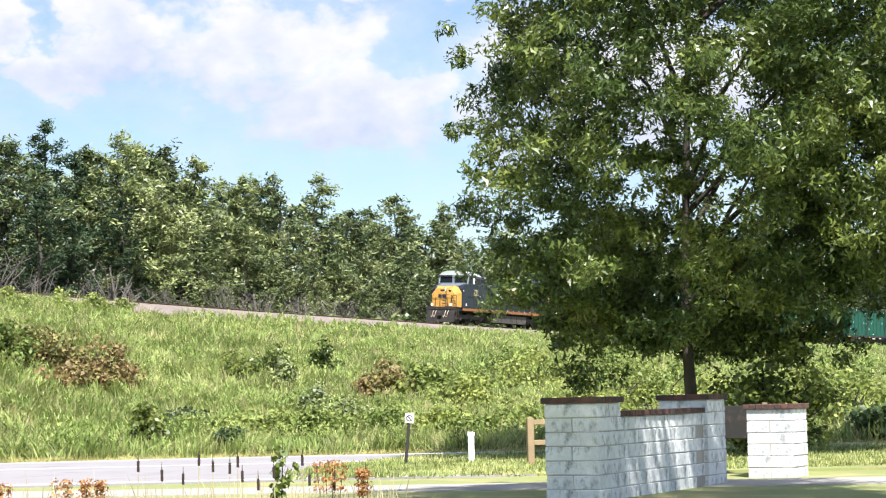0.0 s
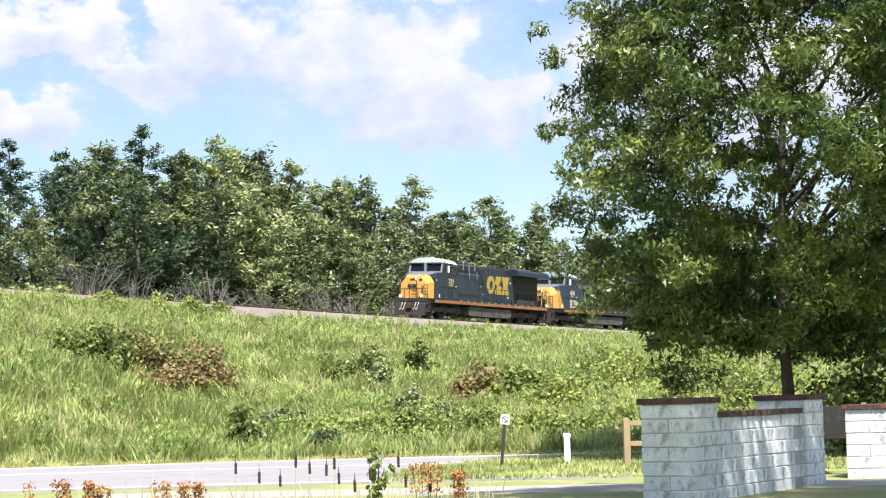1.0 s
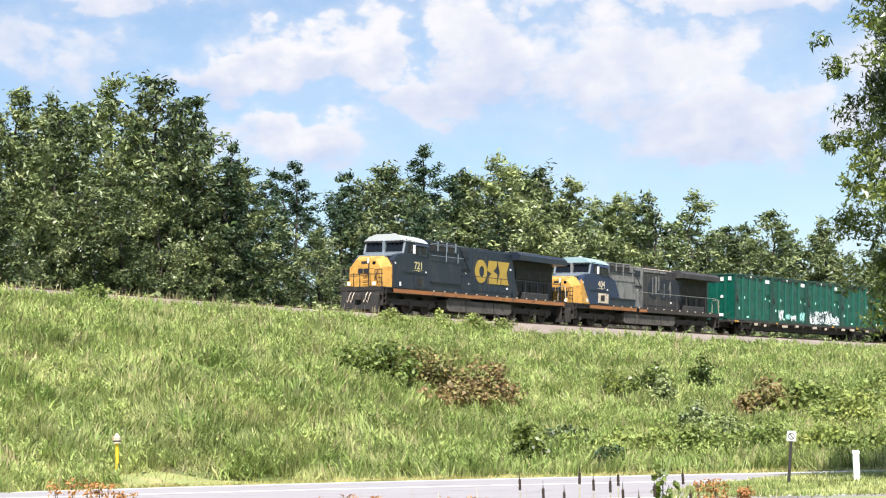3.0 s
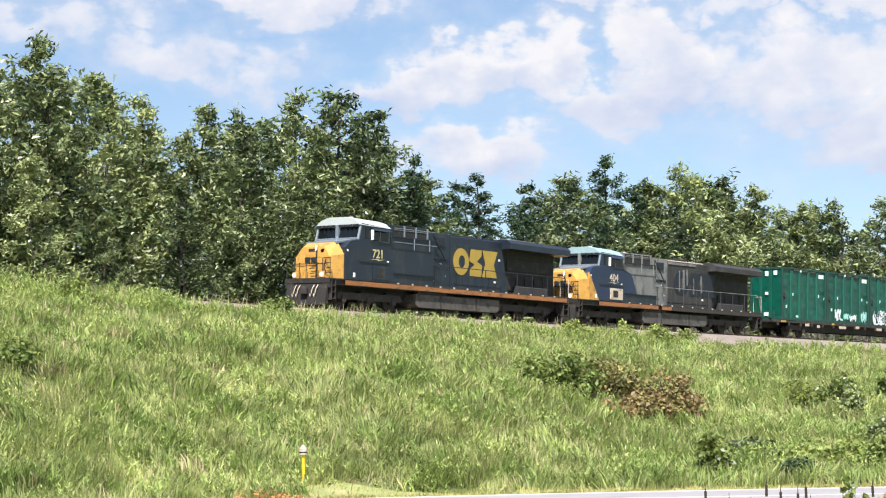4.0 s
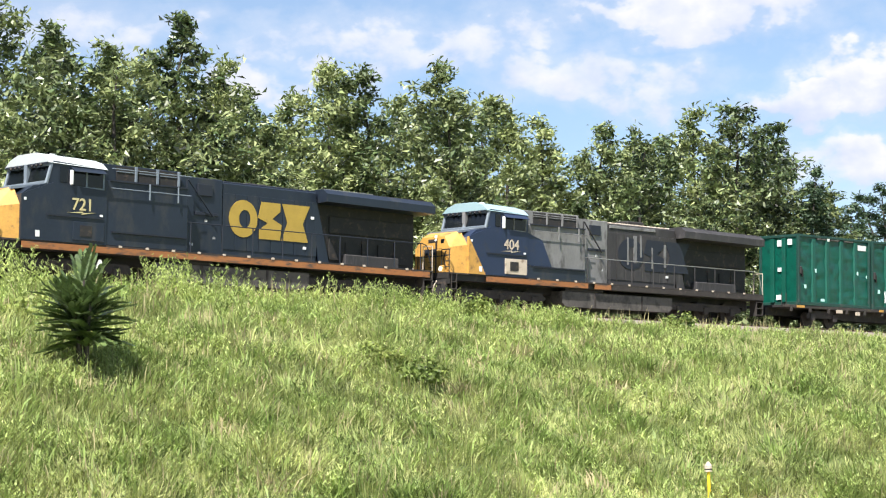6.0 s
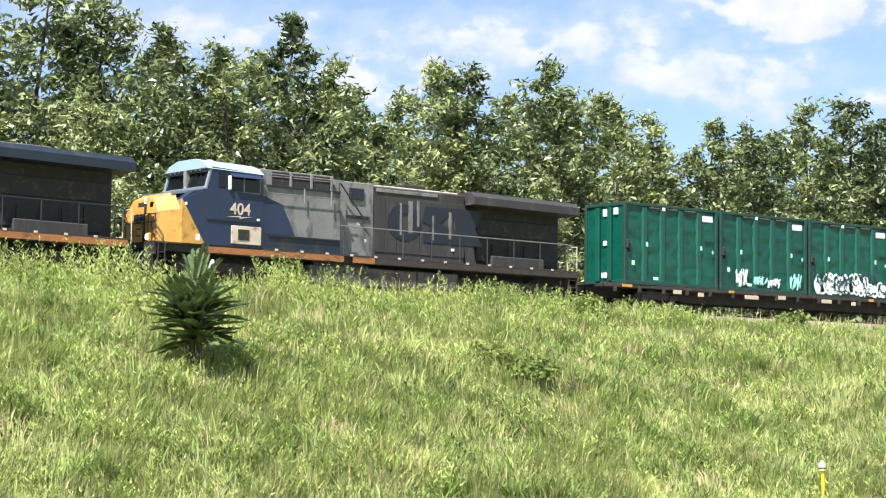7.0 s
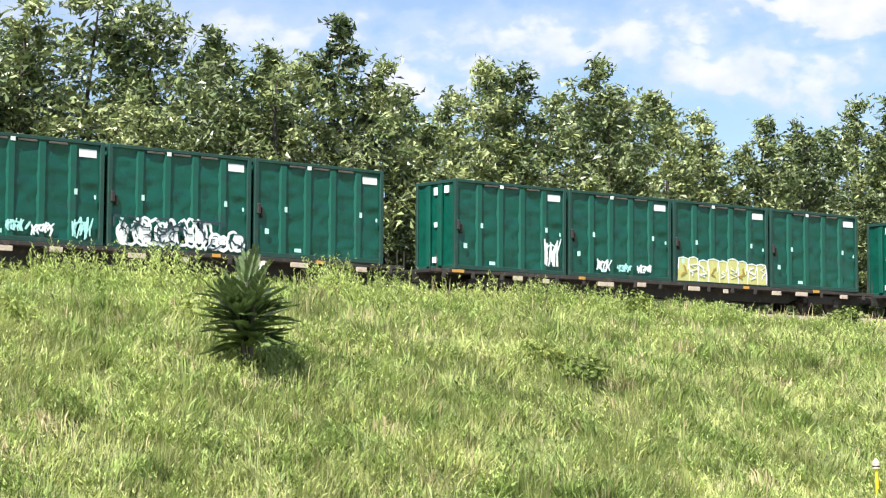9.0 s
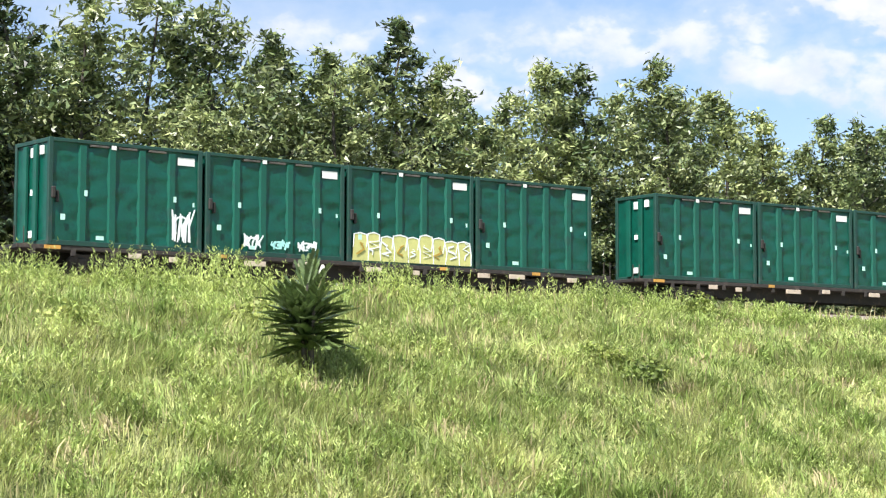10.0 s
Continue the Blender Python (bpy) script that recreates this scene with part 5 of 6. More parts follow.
def scrawl(root, kind, seed):
    """Spray-paint on a container's side: unreadable loops and bars that lie over ribs and sheet."""
    rng = random.Random(seed)
    Y = -1.306
    if kind == "piece":
        for k in range(15):
            x = -2.5 + 5.0 * k / 14 + rng.uniform(-0.1, 0.1)
            top = 0.62 + (0.42 if 1 < k < 11 else 0.02) + rng.uniform(-0.15, 0.12)
            w = rng.uniform(0.20, 0.34)
            o = [(x + w * math.cos(i * 0.449) * rng.uniform(0.8, 1.15), 0.12 + top * 0.5 * (1 + rng.uniform(0.8, 1.05) * math.sin(i * 0.449))) for i in range(15)]
            bm = bmesh.new()
            stroke(bm, o, rng.uniform(0.09, 0.14), Y - 0.0012 * k)
            part("graffiti", bm, M["graffiti_white"], root, "white sprayed graffiti loop")
            if k % 3 != 1:
                bm = bmesh.new()
                plate(bm, [(x + (px - x) * 0.6, 0.5 + (pz - 0.5) * 0.55) for px, pz in o[:14]], Y - 0.0012 * k, 0.004)
                part("graffiti", bm, M["graffiti_white"], root, "white sprayed graffiti patch")
        for k in range(17):
            bm = bmesh.new()
            x = -2.4 + 0.29 * k + rng.uniform(-0.08, 0.08)
            z = 0.55 + rng.uniform(-0.1, 0.3)
            pts = [(x, z)]
            d = rng.uniform(0, 6.28)
            for _ in range(9):
                d += rng.uniform(-1.3, 1.5)
                px, pz = pts[-1]
                pts.append((min(2.7, max(-2.8, px + 0.17 * math.cos(d))), min(1.12, max(0.15, pz + 0.17 * math.sin(d)))))
            stroke(bm, pts, rng.uniform(0.04, 0.08), Y - 0.032)
            part("graffiti", bm, M["graffiti_dark"], root, "dark sprayed graffiti stroke")
    elif kind == "yellow":
        for k in range(9):
            bm = bmesh.new()
            x = -2.45 + 0.62 * k
            w, h = rng.uniform(0.32, 0.40), rng.uniform(0.98, 1.2)
            o = [(x - w, 0.08), (x + w, 0.08), (x + w + rng.uniform(-0.05, 0.08), h * 0.5), (x + w * 0.8, h - 0.06), (x, h), (x - w * 0.8, h - 0.05), (x - w - rng.uniform(-0.05, 0.05), h * 0.5)]
            plate(bm, o, Y - 0.0014 * k, 0.004)
            part("graffiti", bm, M["graffiti_yellow"], root, "pale yellow sprayed graffiti patch")
            bm = bmesh.new()
            stroke(bm, [(p[0], p[1]) for p in o[1:]] , 0.055, Y - 0.0014 * k - 0.004)
            part("graffiti", bm, M["graffiti_white"], root, "whitish sprayed graffiti outline")
            bm = bmesh.new()
            pts = [(x + rng.uniform(-0.2, 0.2), 0.3)]
            for _ in range(5):
                pts.append((x + rng.uniform(-0.28, 0.28), pts[-1][1] + rng.uniform(0.04, 0.18)))
            stroke(bm, pts, rng.uniform(0.05, 0.09), Y - 0.024)
            part("graffiti", bm, M["graffiti_white"] if k % 3 else M["yellow_logo"], root, "pale sprayed graffiti stroke")
    else:
        spots = {"tall": [(2.15, 0.9, 1.15)], "tags": [(-1.1, 0.5, 0.55), (0.1, 0.45, 0.4), (1.3, 0.45, 0.45)], "tags4": [(-1.6, 0.6, 0.8), (-0.4, 0.5, 0.5), (0.6, 0.45, 0.45), (2.1, 0.55, 0.8)]}[kind]
        for j, (x, z, h) in enumerate(spots):
            paint = M["graffiti_white"] if kind == "tall" or j % 2 == 0 else M["graffiti_teal"]
            for k in range(10):
                xa = x - 0.34 + 0.075 * k + rng.uniform(-0.05, 0.05)
                bm = bmesh.new()
                stroke(bm, [(xa, z - h / 2 + rng.uniform(0, 0.2)), (xa + rng.uniform(-0.08, 0.1), z), (xa + rng.uniform(-0.1, 0.25), z + h / 2 * rng.uniform(0.6, 1.1))], rng.uniform(0.06, 0.11), Y - 0.002 * k)
                part("graffiti", bm, paint, root, "pale sprayed graffiti stroke")
            bm = bmesh.new()
            stroke(bm, arc(x, z, 0.3, h * 0.3, rng.uniform(0, 90), rng.uniform(200, 330), 7), 0.07, Y - 0.016)
            part("graffiti", bm, paint, root, "pale sprayed graffiti loop")


CARS = []


def train():
    CARS.append((locomotive(LEAD), -35.22, 0.0))
    CARS.append((locomotive(SECOND), -12.92, 0.0))
    wagon, box_ = flat_wagon(), container()
    for i in range(4):
        w = wagon if i == 0 else copy_thing(wagon, Matrix())
        CARS.append((w, 28.24 * i + 12.5, 0.0))
        for k in range(4):
            c = copy_thing(box_, Matrix())
            CARS.append((c, 28.24 * i + 6.2 * k + 3.2, 1.125))
            kind = {(0, 1): "tags4", (0, 2): "piece", (1, 0): "tall", (1, 1): "tags", (1, 2): "yellow"}.get((i, k))
            if kind:
                scrawl(c, kind, 10 * i + k)
                tagged(c, {"piece": "green ribbed container with white and dark graffiti along its base", "yellow": "green ribbed container with pale yellow graffiti panel",
                           "tall": "green ribbed container with a tall white graffiti tag"}.get(kind, "green ribbed container with small pale graffiti tags"))
    for o in (*box_.children_recursive, box_):
        bpy.data.objects.remove(o)


train()


# ---- plants on the bank ----
def on_ground(ob, x, y, turn=0.0, k=1.0):
    ob.matrix_basis = pose(x, y, float(ground_z(x, y)) - 0.03, 0, 0, turn) @ Matrix.Scale(k, 4)
    return ob


def sumac():
    """A young tree of arching fronds with paired leaflets."""
    rng = np.random.default_rng(8)
    root = new("sumac_shrub")
    bm = bmesh.new()
    quads = []
    tops = []
    for i in range(6):
        ang = i * 1.05 + rng.random() * 0.4
        r, h = (0.0, 1.30) if i == 0 else (rng.uniform(0.15, 0.36), rng.uniform(0.85, 1.25))
        top = Vector((math.cos(ang) * r, math.sin(ang) * r, h))
        limb(bm, [Vector((0.05 * math.cos(ang), 0.05 * math.sin(ang), -0.15)), top * 0.5, top], 0.035, 0.016, 6)
        tops.append(top)
    for i in range(130):
        top = tops[i % 6]
        start = top * rng.uniform(0.36, 1.0)
        a2 = i * 2.4 + rng.normal() * 0.2
        out = Vector((start.x, start.y, 0)) * 0.9 + Vector((math.cos(a2), math.sin(a2), 0))
        out.normalize()
        rise = rng.uniform(-0.25, 0.6) if start.z < 0.7 else rng.uniform(0.0, 1.2) if start.z < 1.0 else rng.uniform(0.5, 2.4)
        d0 = (out + Vector((0, 0, rise))).normalized()
        length = rng.uniform(0.42, 0.62)
        prev = start
        for k in range(1, 15):
            f = k / 14
            p = start + d0 * length * f - Vector((0, 0, 0.10 * length * f * f))
            d = (p - prev).normalized()
            s_ = d.cross(Vector((0, 0, 1))).normalized()
            up = s_.cross(d)
            for sg in (-1, 1):
                l = 0.135 * (1 - 0.7 * abs(f - 0.4)) * rng.uniform(0.85, 1.15)
                tip = p + s_ * sg * l * 0.8 + d * l * 0.6 + up * l * 0.32
                w = d * 0.036
                quads.append([p, (p + tip) / 2 + w, tip, (p + tip) / 2 - w])
            prev = p
    part("stem", bm, M["bark"], root)
    link("foliage", quads_mesh("foliage", np.array([[tuple(v) for v in q] for q in quads])), M["sumac"], root)
    tagged(root, "young sumac with dark arching fronds on the bank", "shrub")
    on_ground(root, -34.0, 42.3, 20, 2.1)


def bank_plants():
    rng = np.random.default_rng(17)

    def shrub(x, y, h, w, mat, label, seed, leaf=0.16, clumps=34, per=46, name="shrub"):
        on_ground(make_shrub(name, seed, h, w, M[mat], clumps, per, leaf, 0.30 + 0.12 * w, label, "shrub"), x, y, seed * 37.0)

    shrub(-9.2, 60.0, 1.4, 0.5, "gum_leaf", "small dark green bush at the foot of the bank", 101, 0.12, 30, 40)
    shrub(-6.6, 59.0, 0.8, 0.45, "sumac", "low dark green bush at the foot of the bank", 102, 0.12, 16, 36)
    for i, (x, y, h, w) in enumerate(((-18.6, 75.0, 1.5, 1.2), (-17.4, 75.6, 1.9, 1.6), (-16.3, 77.0, 2.1, 1.8), (-15.0, 77.2, 2.0, 1.8), (-13.4, 76.4, 1.8, 1.7), (-14.4, 74.4, 1.2, 1.5))):
        shrub(x, y, h, w, "bush" if i in (0, 1) else "redbush", "yellow-green bramble bush with reddish leaves on the bank", 110 + i, 0.13, 36, 52)
    shrub(-17.7, 83.0, 1.3, 0.6, "sumac", "dark upright bush above the brambles", 115, 0.14, 18, 36)
    shrub(-2.3, 77.6, 1.8, 1.2, "redbush", "brownish green bush on the bank", 120, 0.15, 30, 44)
    shrub(-0.6, 76.8, 1.6, 1.4, "bush", "yellow-green bush on the bank", 121)
    for i, (x, y) in enumerate(((-5.4, 87.4), (-7.5, 84.9), (-8.8, 82.8))):
        shrub(x, y, 1.7 - 0.25 * i, 0.75 + 0.12 * i, "gum_leaf", "small dark green seedling on the bank", 130 + i, 0.13, 20, 36)
    for i, (x, y, h, w) in enumerate(((-5.1, 61.3, 1.6, 1.0), (-6.6, 63.6, 1.2, 0.9), (-3.9, 61.0, 1.6, 1.1), (-2.0, 62.6, 1.5, 1.2), (-0.2, 62.1, 1.5, 1.2), (1.1, 73.1, 1.5, 1.5), (3.4, 84.0, 1.8, 1.7), (1.6, 61.2, 1.4, 1.2), (3.4, 63.0, 1.7, 1.5), (5.9, 70.0, 2.2, 1.9), (7.9, 73.0, 2.2, 1.9), (8.6, 66.0, 1.8, 1.5), (10.2, 64.4, 1.8, 1.6), (13.3, 69.5, 2.0, 1.8), (12.9, 62.6, 1.9, 1.6), (3.2, 88.0, 1.8, 1.8), (7.4, 86.0, 2.0, 1.9), (3.2, 80.0, 1.6, 1.6), (17.0, 84.0, 2.2, 2.0), (15.5, 75.0, 2.0, 1.8))):
        low = 0.62 if y < 66 and x < 9 else 0.95
        shrub(x, y, h * low, w * 1.1, "bush", "bright yellow-green bush at the foot of the bank", 140 + i, 0.115, 34, 58)
    for i in range(16):
        x, y = rng.uniform(-9, 17), rng.uniform(59.5, 82)
        shrub(x, y, rng.uniform(0.6, 1.3), rng.uniform(0.5, 1.1), ("bush", "leaf")[i % 2], "low leafy bush among the grass of the bank", 210 + i, 0.115, 20, 46)
    shrub(7.3, 44.6, 3.0, 1.4, "gum_leaf", "leafy green shrub growing round the foot of the tree", 171, 0.11, 60, 60)
    shrub(12.4, 56.8, 1.1, 0.9, "sumac", "dark bushy shrub beside the lawn", 170, 0.15, 30, 44)
    for i, (x, y) in enumerate(((-38.9, 45.9), (-37.9, 46.6), (-32.0, 54.6), (-30.4, 54.6), (-39.6, 38.4))):
        shrub(x, y, 0.55, 0.9, "bush", "low leafy weed clump in the tall grass", 180 + i, 0.12, 22, 44, "weed_clump")
    # bushes along the crest and the brushwood on the far side of the track
    for i, s in enumerate((101, 104.5, 108, 96, 72, 59)):
        p = on_track(s, -5.6 - 0.3 * (i % 2))
        shrub(p.x, p.y, 0.95, 0.8, "bush", "leafy yellow-green weed clump on the crest beside the track", 190 + i, 0.12, 20, 46, "weed_clump")
    for i, s in enumerate((112, 117, 123, 128, 134, 141, 147, 153, 160, 170)):
        root = new("dead_bush")
        bm = bmesh.new()
        for k in range(34):
            a, r = rng.random() * 6.283, rng.uniform(0.5, 2.2)
            tip = Vector((math.cos(a) * r, math.sin(a) * r, rng.uniform(0.8, 3.2)))
            mid = tip * 0.5 + Vector((rng.normal() * 0.15, rng.normal() * 0.15, 0.3))
            limb(bm, [Vector((0, 0, -0.2)), mid, tip], 0.06, 0.018, 4)
            for j in range(3):
                q = mid.lerp(tip, rng.uniform(0.2, 0.9))
                limb(bm, [q, q + Vector((rng.normal() * 0.5, rng.normal() * 0.5, rng.uniform(0.1, 0.8)))], 0.018, 0.006, 4)
        part("brushwood", bm, M["deadwood"], root)
        tagged(root, "bare grey brushwood at the edge of the wood", "dead bush")
        p = on_track(s, 6.4 + rng.uniform(0, 1.2))
        on_ground(root, p.x, p.y, 0, rng.uniform(0.95, 1.45))


# ---- the roadside: wall, trees, posts, weeds ----
def shade_tree(name, seed, x, y, height, trunk_r, fork, centre, profile, clumps, per, label, limbs, scale=1.0, hang=()):
    """A large broadleaf tree. profile: (height, half-width) pairs of its crown; centre: crown's offset from the trunk."""
    rng = np.random.default_rng(seed)
    root = new(name)
    bm = bmesh.new()
    stem = [Vector((0, 0, -0.2)), Vector((0.05, 0.02, 0.5)), Vector((0.0, 0.05, 1.6)), Vector((-0.06, 0.0, fork)), Vector((centre[0] * 0.4, centre[1] * 0.4, height * 0.55)), Vector((centre[0] * 0.7, centre[1] * 0.7, height * 0.9))]
    limb(bm, stem, trunk_r, trunk_r * 0.2, 12)
    tube(bm, (0, 0, -0.2), (0, 0, 0.35), trunk_r * 1.6, trunk_r * 1.0, 12)
    hs, ws = [h for h, _ in profile], [w for _, w in profile]
    cs, rs = [], []
    for i in range(clumps + len(hang)):
        # a lobe: a spray of leafy twigs that hangs at the end of its limb
        h = hs[0] + (hs[-1] - hs[0]) * (i + rng.random()) / clumps
        w = float(np.interp(h, hs, ws))
        a, r = rng.random() * 6.283, w * rng.uniform(0.12, 1.0) ** 0.5
        off = 0.25 + 0.75 * min(1, h / height * 1.6)
        p = Vector((centre[0] * off + math.cos(a) * r, centre[1] * off + math.sin(a) * r, h))
        if i >= clumps:
            p = Vector(hang[i - clumps])
            a, r, h = math.atan2(p.y, p.x), math.hypot(p.x, p.y), p.z
        size = rng.uniform(0.5, 0.9) * (0.55 + 0.45 * min(1.0, w / 3.5))
        out = Vector((math.cos(a), math.sin(a), 0))
        for _ in range(9):
            d = Vector(rng.normal(size=3)).normalized()
            c = p + Vector((d.x * size, d.y * size, d.z * size * 0.62)) + out * (0.25 * size * rng.random())
            c.z -= 0.16 * max(0.0, (c - p).dot(out))
            cs.append(tuple(c))
            rs.append(rng.uniform(0.22, 0.44))
        if i % limbs == 0:
            b = Vector((0, 0, max(fork * 0.8, h - r * 0.7)))
            f = min(1.0, b.z / height)
            b.x, b.y = centre[0] * f * 0.6, centre[1] * f * 0.6
            m = b.lerp(p, 0.55) + Vector((0, 0, 0.1 * r))
            limb(bm, [b, m, p], trunk_r * 0.40, trunk_r * 0.08, 6)
    part("trunk", bm, M["bark"], root)
    q = leaf_cards(rng, np.array(cs), np.array(rs), per, 0.098, flat=0.75, droop=0.3, simple=True)
    link("crown", quads_mesh("crown", q), M["gum_leaf"], root)
    tagged(root, label, "tree")
    root.matrix_basis = pose(x, y, float(ground_z(x, y))) @ Matrix.Scale(scale, 4)


def block_mesh(name, lx, ly, lz, seed):
    rng = random.Random(seed)
    bm = boxes((-lx / 2, lx / 2, -ly / 2, ly / 2, 0, lz), bevel=0.012)
    for v in bm.verts:
        v.co += Vector((rng.uniform(-1, 1), rng.uniform(-1, 1), rng.uniform(-0.3, 0.3))) * 0.007
    me = bpy.data.meshes.new(name)
    bm.to_mesh(me)
    bm.free()
    me.materials.append(M["block"])
    return me


def block_wall():
    """Pillars and a low wall of rough white blocks with dark brick caps, each a thing of its own."""
    rng = random.Random(2)
    blocks = [block_mesh("block", 0.832, 0.41, 0.195, i) for i in range(5)]
    long_ = [block_mesh("block", 0.800, 0.30, 0.193, 20 + i) for i in range(5)]
    D = Vector((0.466, 0.885, 0)).normalized()
    ang = math.degrees(math.atan2(D.y, D.x))

    def pillar(x, y, courses, turn, label):
        root = new("wall_pillar")
        for c in range(courses):
            for i in (-1, 1):
                b = new("block", rng.choice(blocks))
                b.parent = root
                o = i * 0.211 + rng.uniform(-0.006, 0.006)
                b.matrix_basis = pose(0, o, 0.203 * c - 0.03, 0, 0, 180 * rng.randint(0, 1)) if c % 2 else pose(o, 0, 0.203 * c - 0.03, 0, 0, 90)
        part("mortar", boxes((-0.40, 0.40, -0.40, 0.40, -0.1, 0.203 * courses - 0.02)), M["concrete"], root)
        z = 0.203 * courses - 0.03
        for k in range(8):
            part("cap_brick", boxes((-0.46 + 0.115 * k + 0.004, -0.46 + 0.115 * (k + 1) - 0.004, -0.46, 0.46, z, z + 0.085), bevel=0.008), M["cap"], root)
        tagged(root, label, "wall pillar", group="pillars of the block wall")
        root.matrix_basis = pose(x, y, 0.0, 0, 0, turn)

    a = Vector((1.39, 27.9, 0)) + Vector((0.885, -0.466, 0)) * 0.42 + D * 0.42
    pillar(a.x, a.y, 7, ang, "white-painted rough block pillar with dark brick cap, in tree shade")
    b = a + D * 4.45
    pillar(b.x, b.y, 7, ang, "white-painted rough block pillar with dark brick cap, in tree shade")
    pillar(5.82, 34.45, 6, -28, "sunlit white block pillar with reddish brick cap")
    root = new("low_wall")
    for c in range(6):
        for k in range(5):
            s = 0.82 + 0.81 * k - (0.4 if c % 2 else 0)
            if 0.3 < s < 3.8:
                o = new("block", rng.choice(long_))
                o.parent = root
                o.matrix_basis = pose(s + rng.uniform(-0.004, 0.004), -0.20 + rng.uniform(-0.006, 0.006), 0.203 * c - 0.03)
    part("mortar", boxes((0.42, 4.05, -0.33, -0.07, -0.1, 1.17)), M["concrete"], root)
    for k in range(30):
        part("cap_brick", boxes((0.45 + 0.118 * k + 0.004, 0.45 + 0.118 * (k + 1) - 0.004, -0.39, -0.02, 1.18, 1.262), bevel=0.006), M["cap"], root)
    tagged(root, "low white block wall with dark brick coping between pillars", "wall")
    root.matrix_basis = pose(a.x, a.y, 0, 0, 0, ang)
    # a dark notice panel between the far pillars
    p = new("notice_panel")
    part("board", boxes((-0.03, 0.03, -0.45, 0.45, 0.65, 1.25), bevel=0.01), M["black"], p)
    part("post", boxes((-0.04, 0.04, -0.5, -0.42, -0.1, 1.3)), M["plank"], p)
    part("post", boxes((-0.04, 0.04, 0.42, 0.5, -0.1, 1.3)), M["plank"], p)
    tagged(p, "dark notice panel on wooden posts behind the wall", "notice board")
    p.matrix_basis = pose(5.35, 35.6, 0, 0, 0, 70)


def roadside_posts():
    s = new("road_sign")
    part("post", boxes((-0.035, 0.035, -0.02, 0.02, -0.15, 1.0), bevel=0.006), M["postdark"], s)
    pl = part("sign_plate", boxes((-0.10, 0.10, -0.035, -0.02, 0.93, 1.15), bevel=0.006), M["signwhite"], s)
    bm = bmesh.new()
    stroke(bm, [(-0.045, 1.085), (0.045, 0.995)], 0.035, -0.036, 0.004)
    stroke(bm, arc(0, 1.04, 0.065, 0.065, 0, 360, 12), 0.018, -0.036, 0.004)
    part("symbol", bm, M["postdark"], pl)
    tagged(s, "small white square sign on a leaning dark post", "road sign")
    s.matrix_basis = pose(-0.94, 43.4, 0.05, 0, 6.0, 0)
    m = new("utility_marker")
    part("post", boxes((-0.07, 0.07, -0.05, 0.05, -0.1, 0.6), bevel=0.015), M["signwhite"], m)
    part("cap", boxes((-0.085, 0.085, -0.06, 0.06, 0.58, 0.68), bevel=0.02), M["signwhite"], m)
    part("decal", boxes((-0.03, 0.03, -0.056, -0.048, 0.15, 0.3)), M["graffiti_teal"], m)
    tagged(m, "white plastic utility marker post in the grass", "marker post")
    m.matrix_basis = pose(0.54, 44.3, 0.05)
    f = new("rail_fence")
    for x in (0.0, 1.6):
        part("post", boxes((x - 0.07, x + 0.07, -0.07, 0.07, -0.15, 1.0), bevel=0.01), M["plank"], f)
    for z in (0.42, 0.85):
        part("rail", boxes((0.02, 1.6, -0.03, 0.03, z, z + 0.11), bevel=0.01), M["plank"], f)
    tagged(f, "short weathered wooden rail fence beside the wall", "fence")
    f.matrix_basis = pose(1.76, 41.4, 0.05, 0, 0, 12)
    y = new("pipeline_marker")
    part("post", tube(bmesh.new(), (0, 0, -0.2), (0, 0, 0.82), 0.05, seg=10), M["plastic_yellow"], y)
    c = bmesh.new()
    tube(c, (0, 0, 0.80), (0, 0, 0.98), 0.115, seg=14)
    tube(c, (0, 0, 0.98), (0, 0, 1.10), 0.115, 0.03, seg=14)
    hd = part("cap", c, M["cream"], y, "pale yellowish domed cap")
    part("band", tube(bmesh.new(), (0, 0, 0.85), (0, 0, 0.89), 0.118, seg=14), M["postdark"], hd)
    tagged(y, "yellow pipeline marker post with pale domed cap", "marker post")
    y.matrix_basis = pose(-20.7, 54.8, float(ground_z(-20.7, 54.8)))


def at(az, d):
    return -math.sin(radians(az)) * d, math.cos(radians(az)) * d


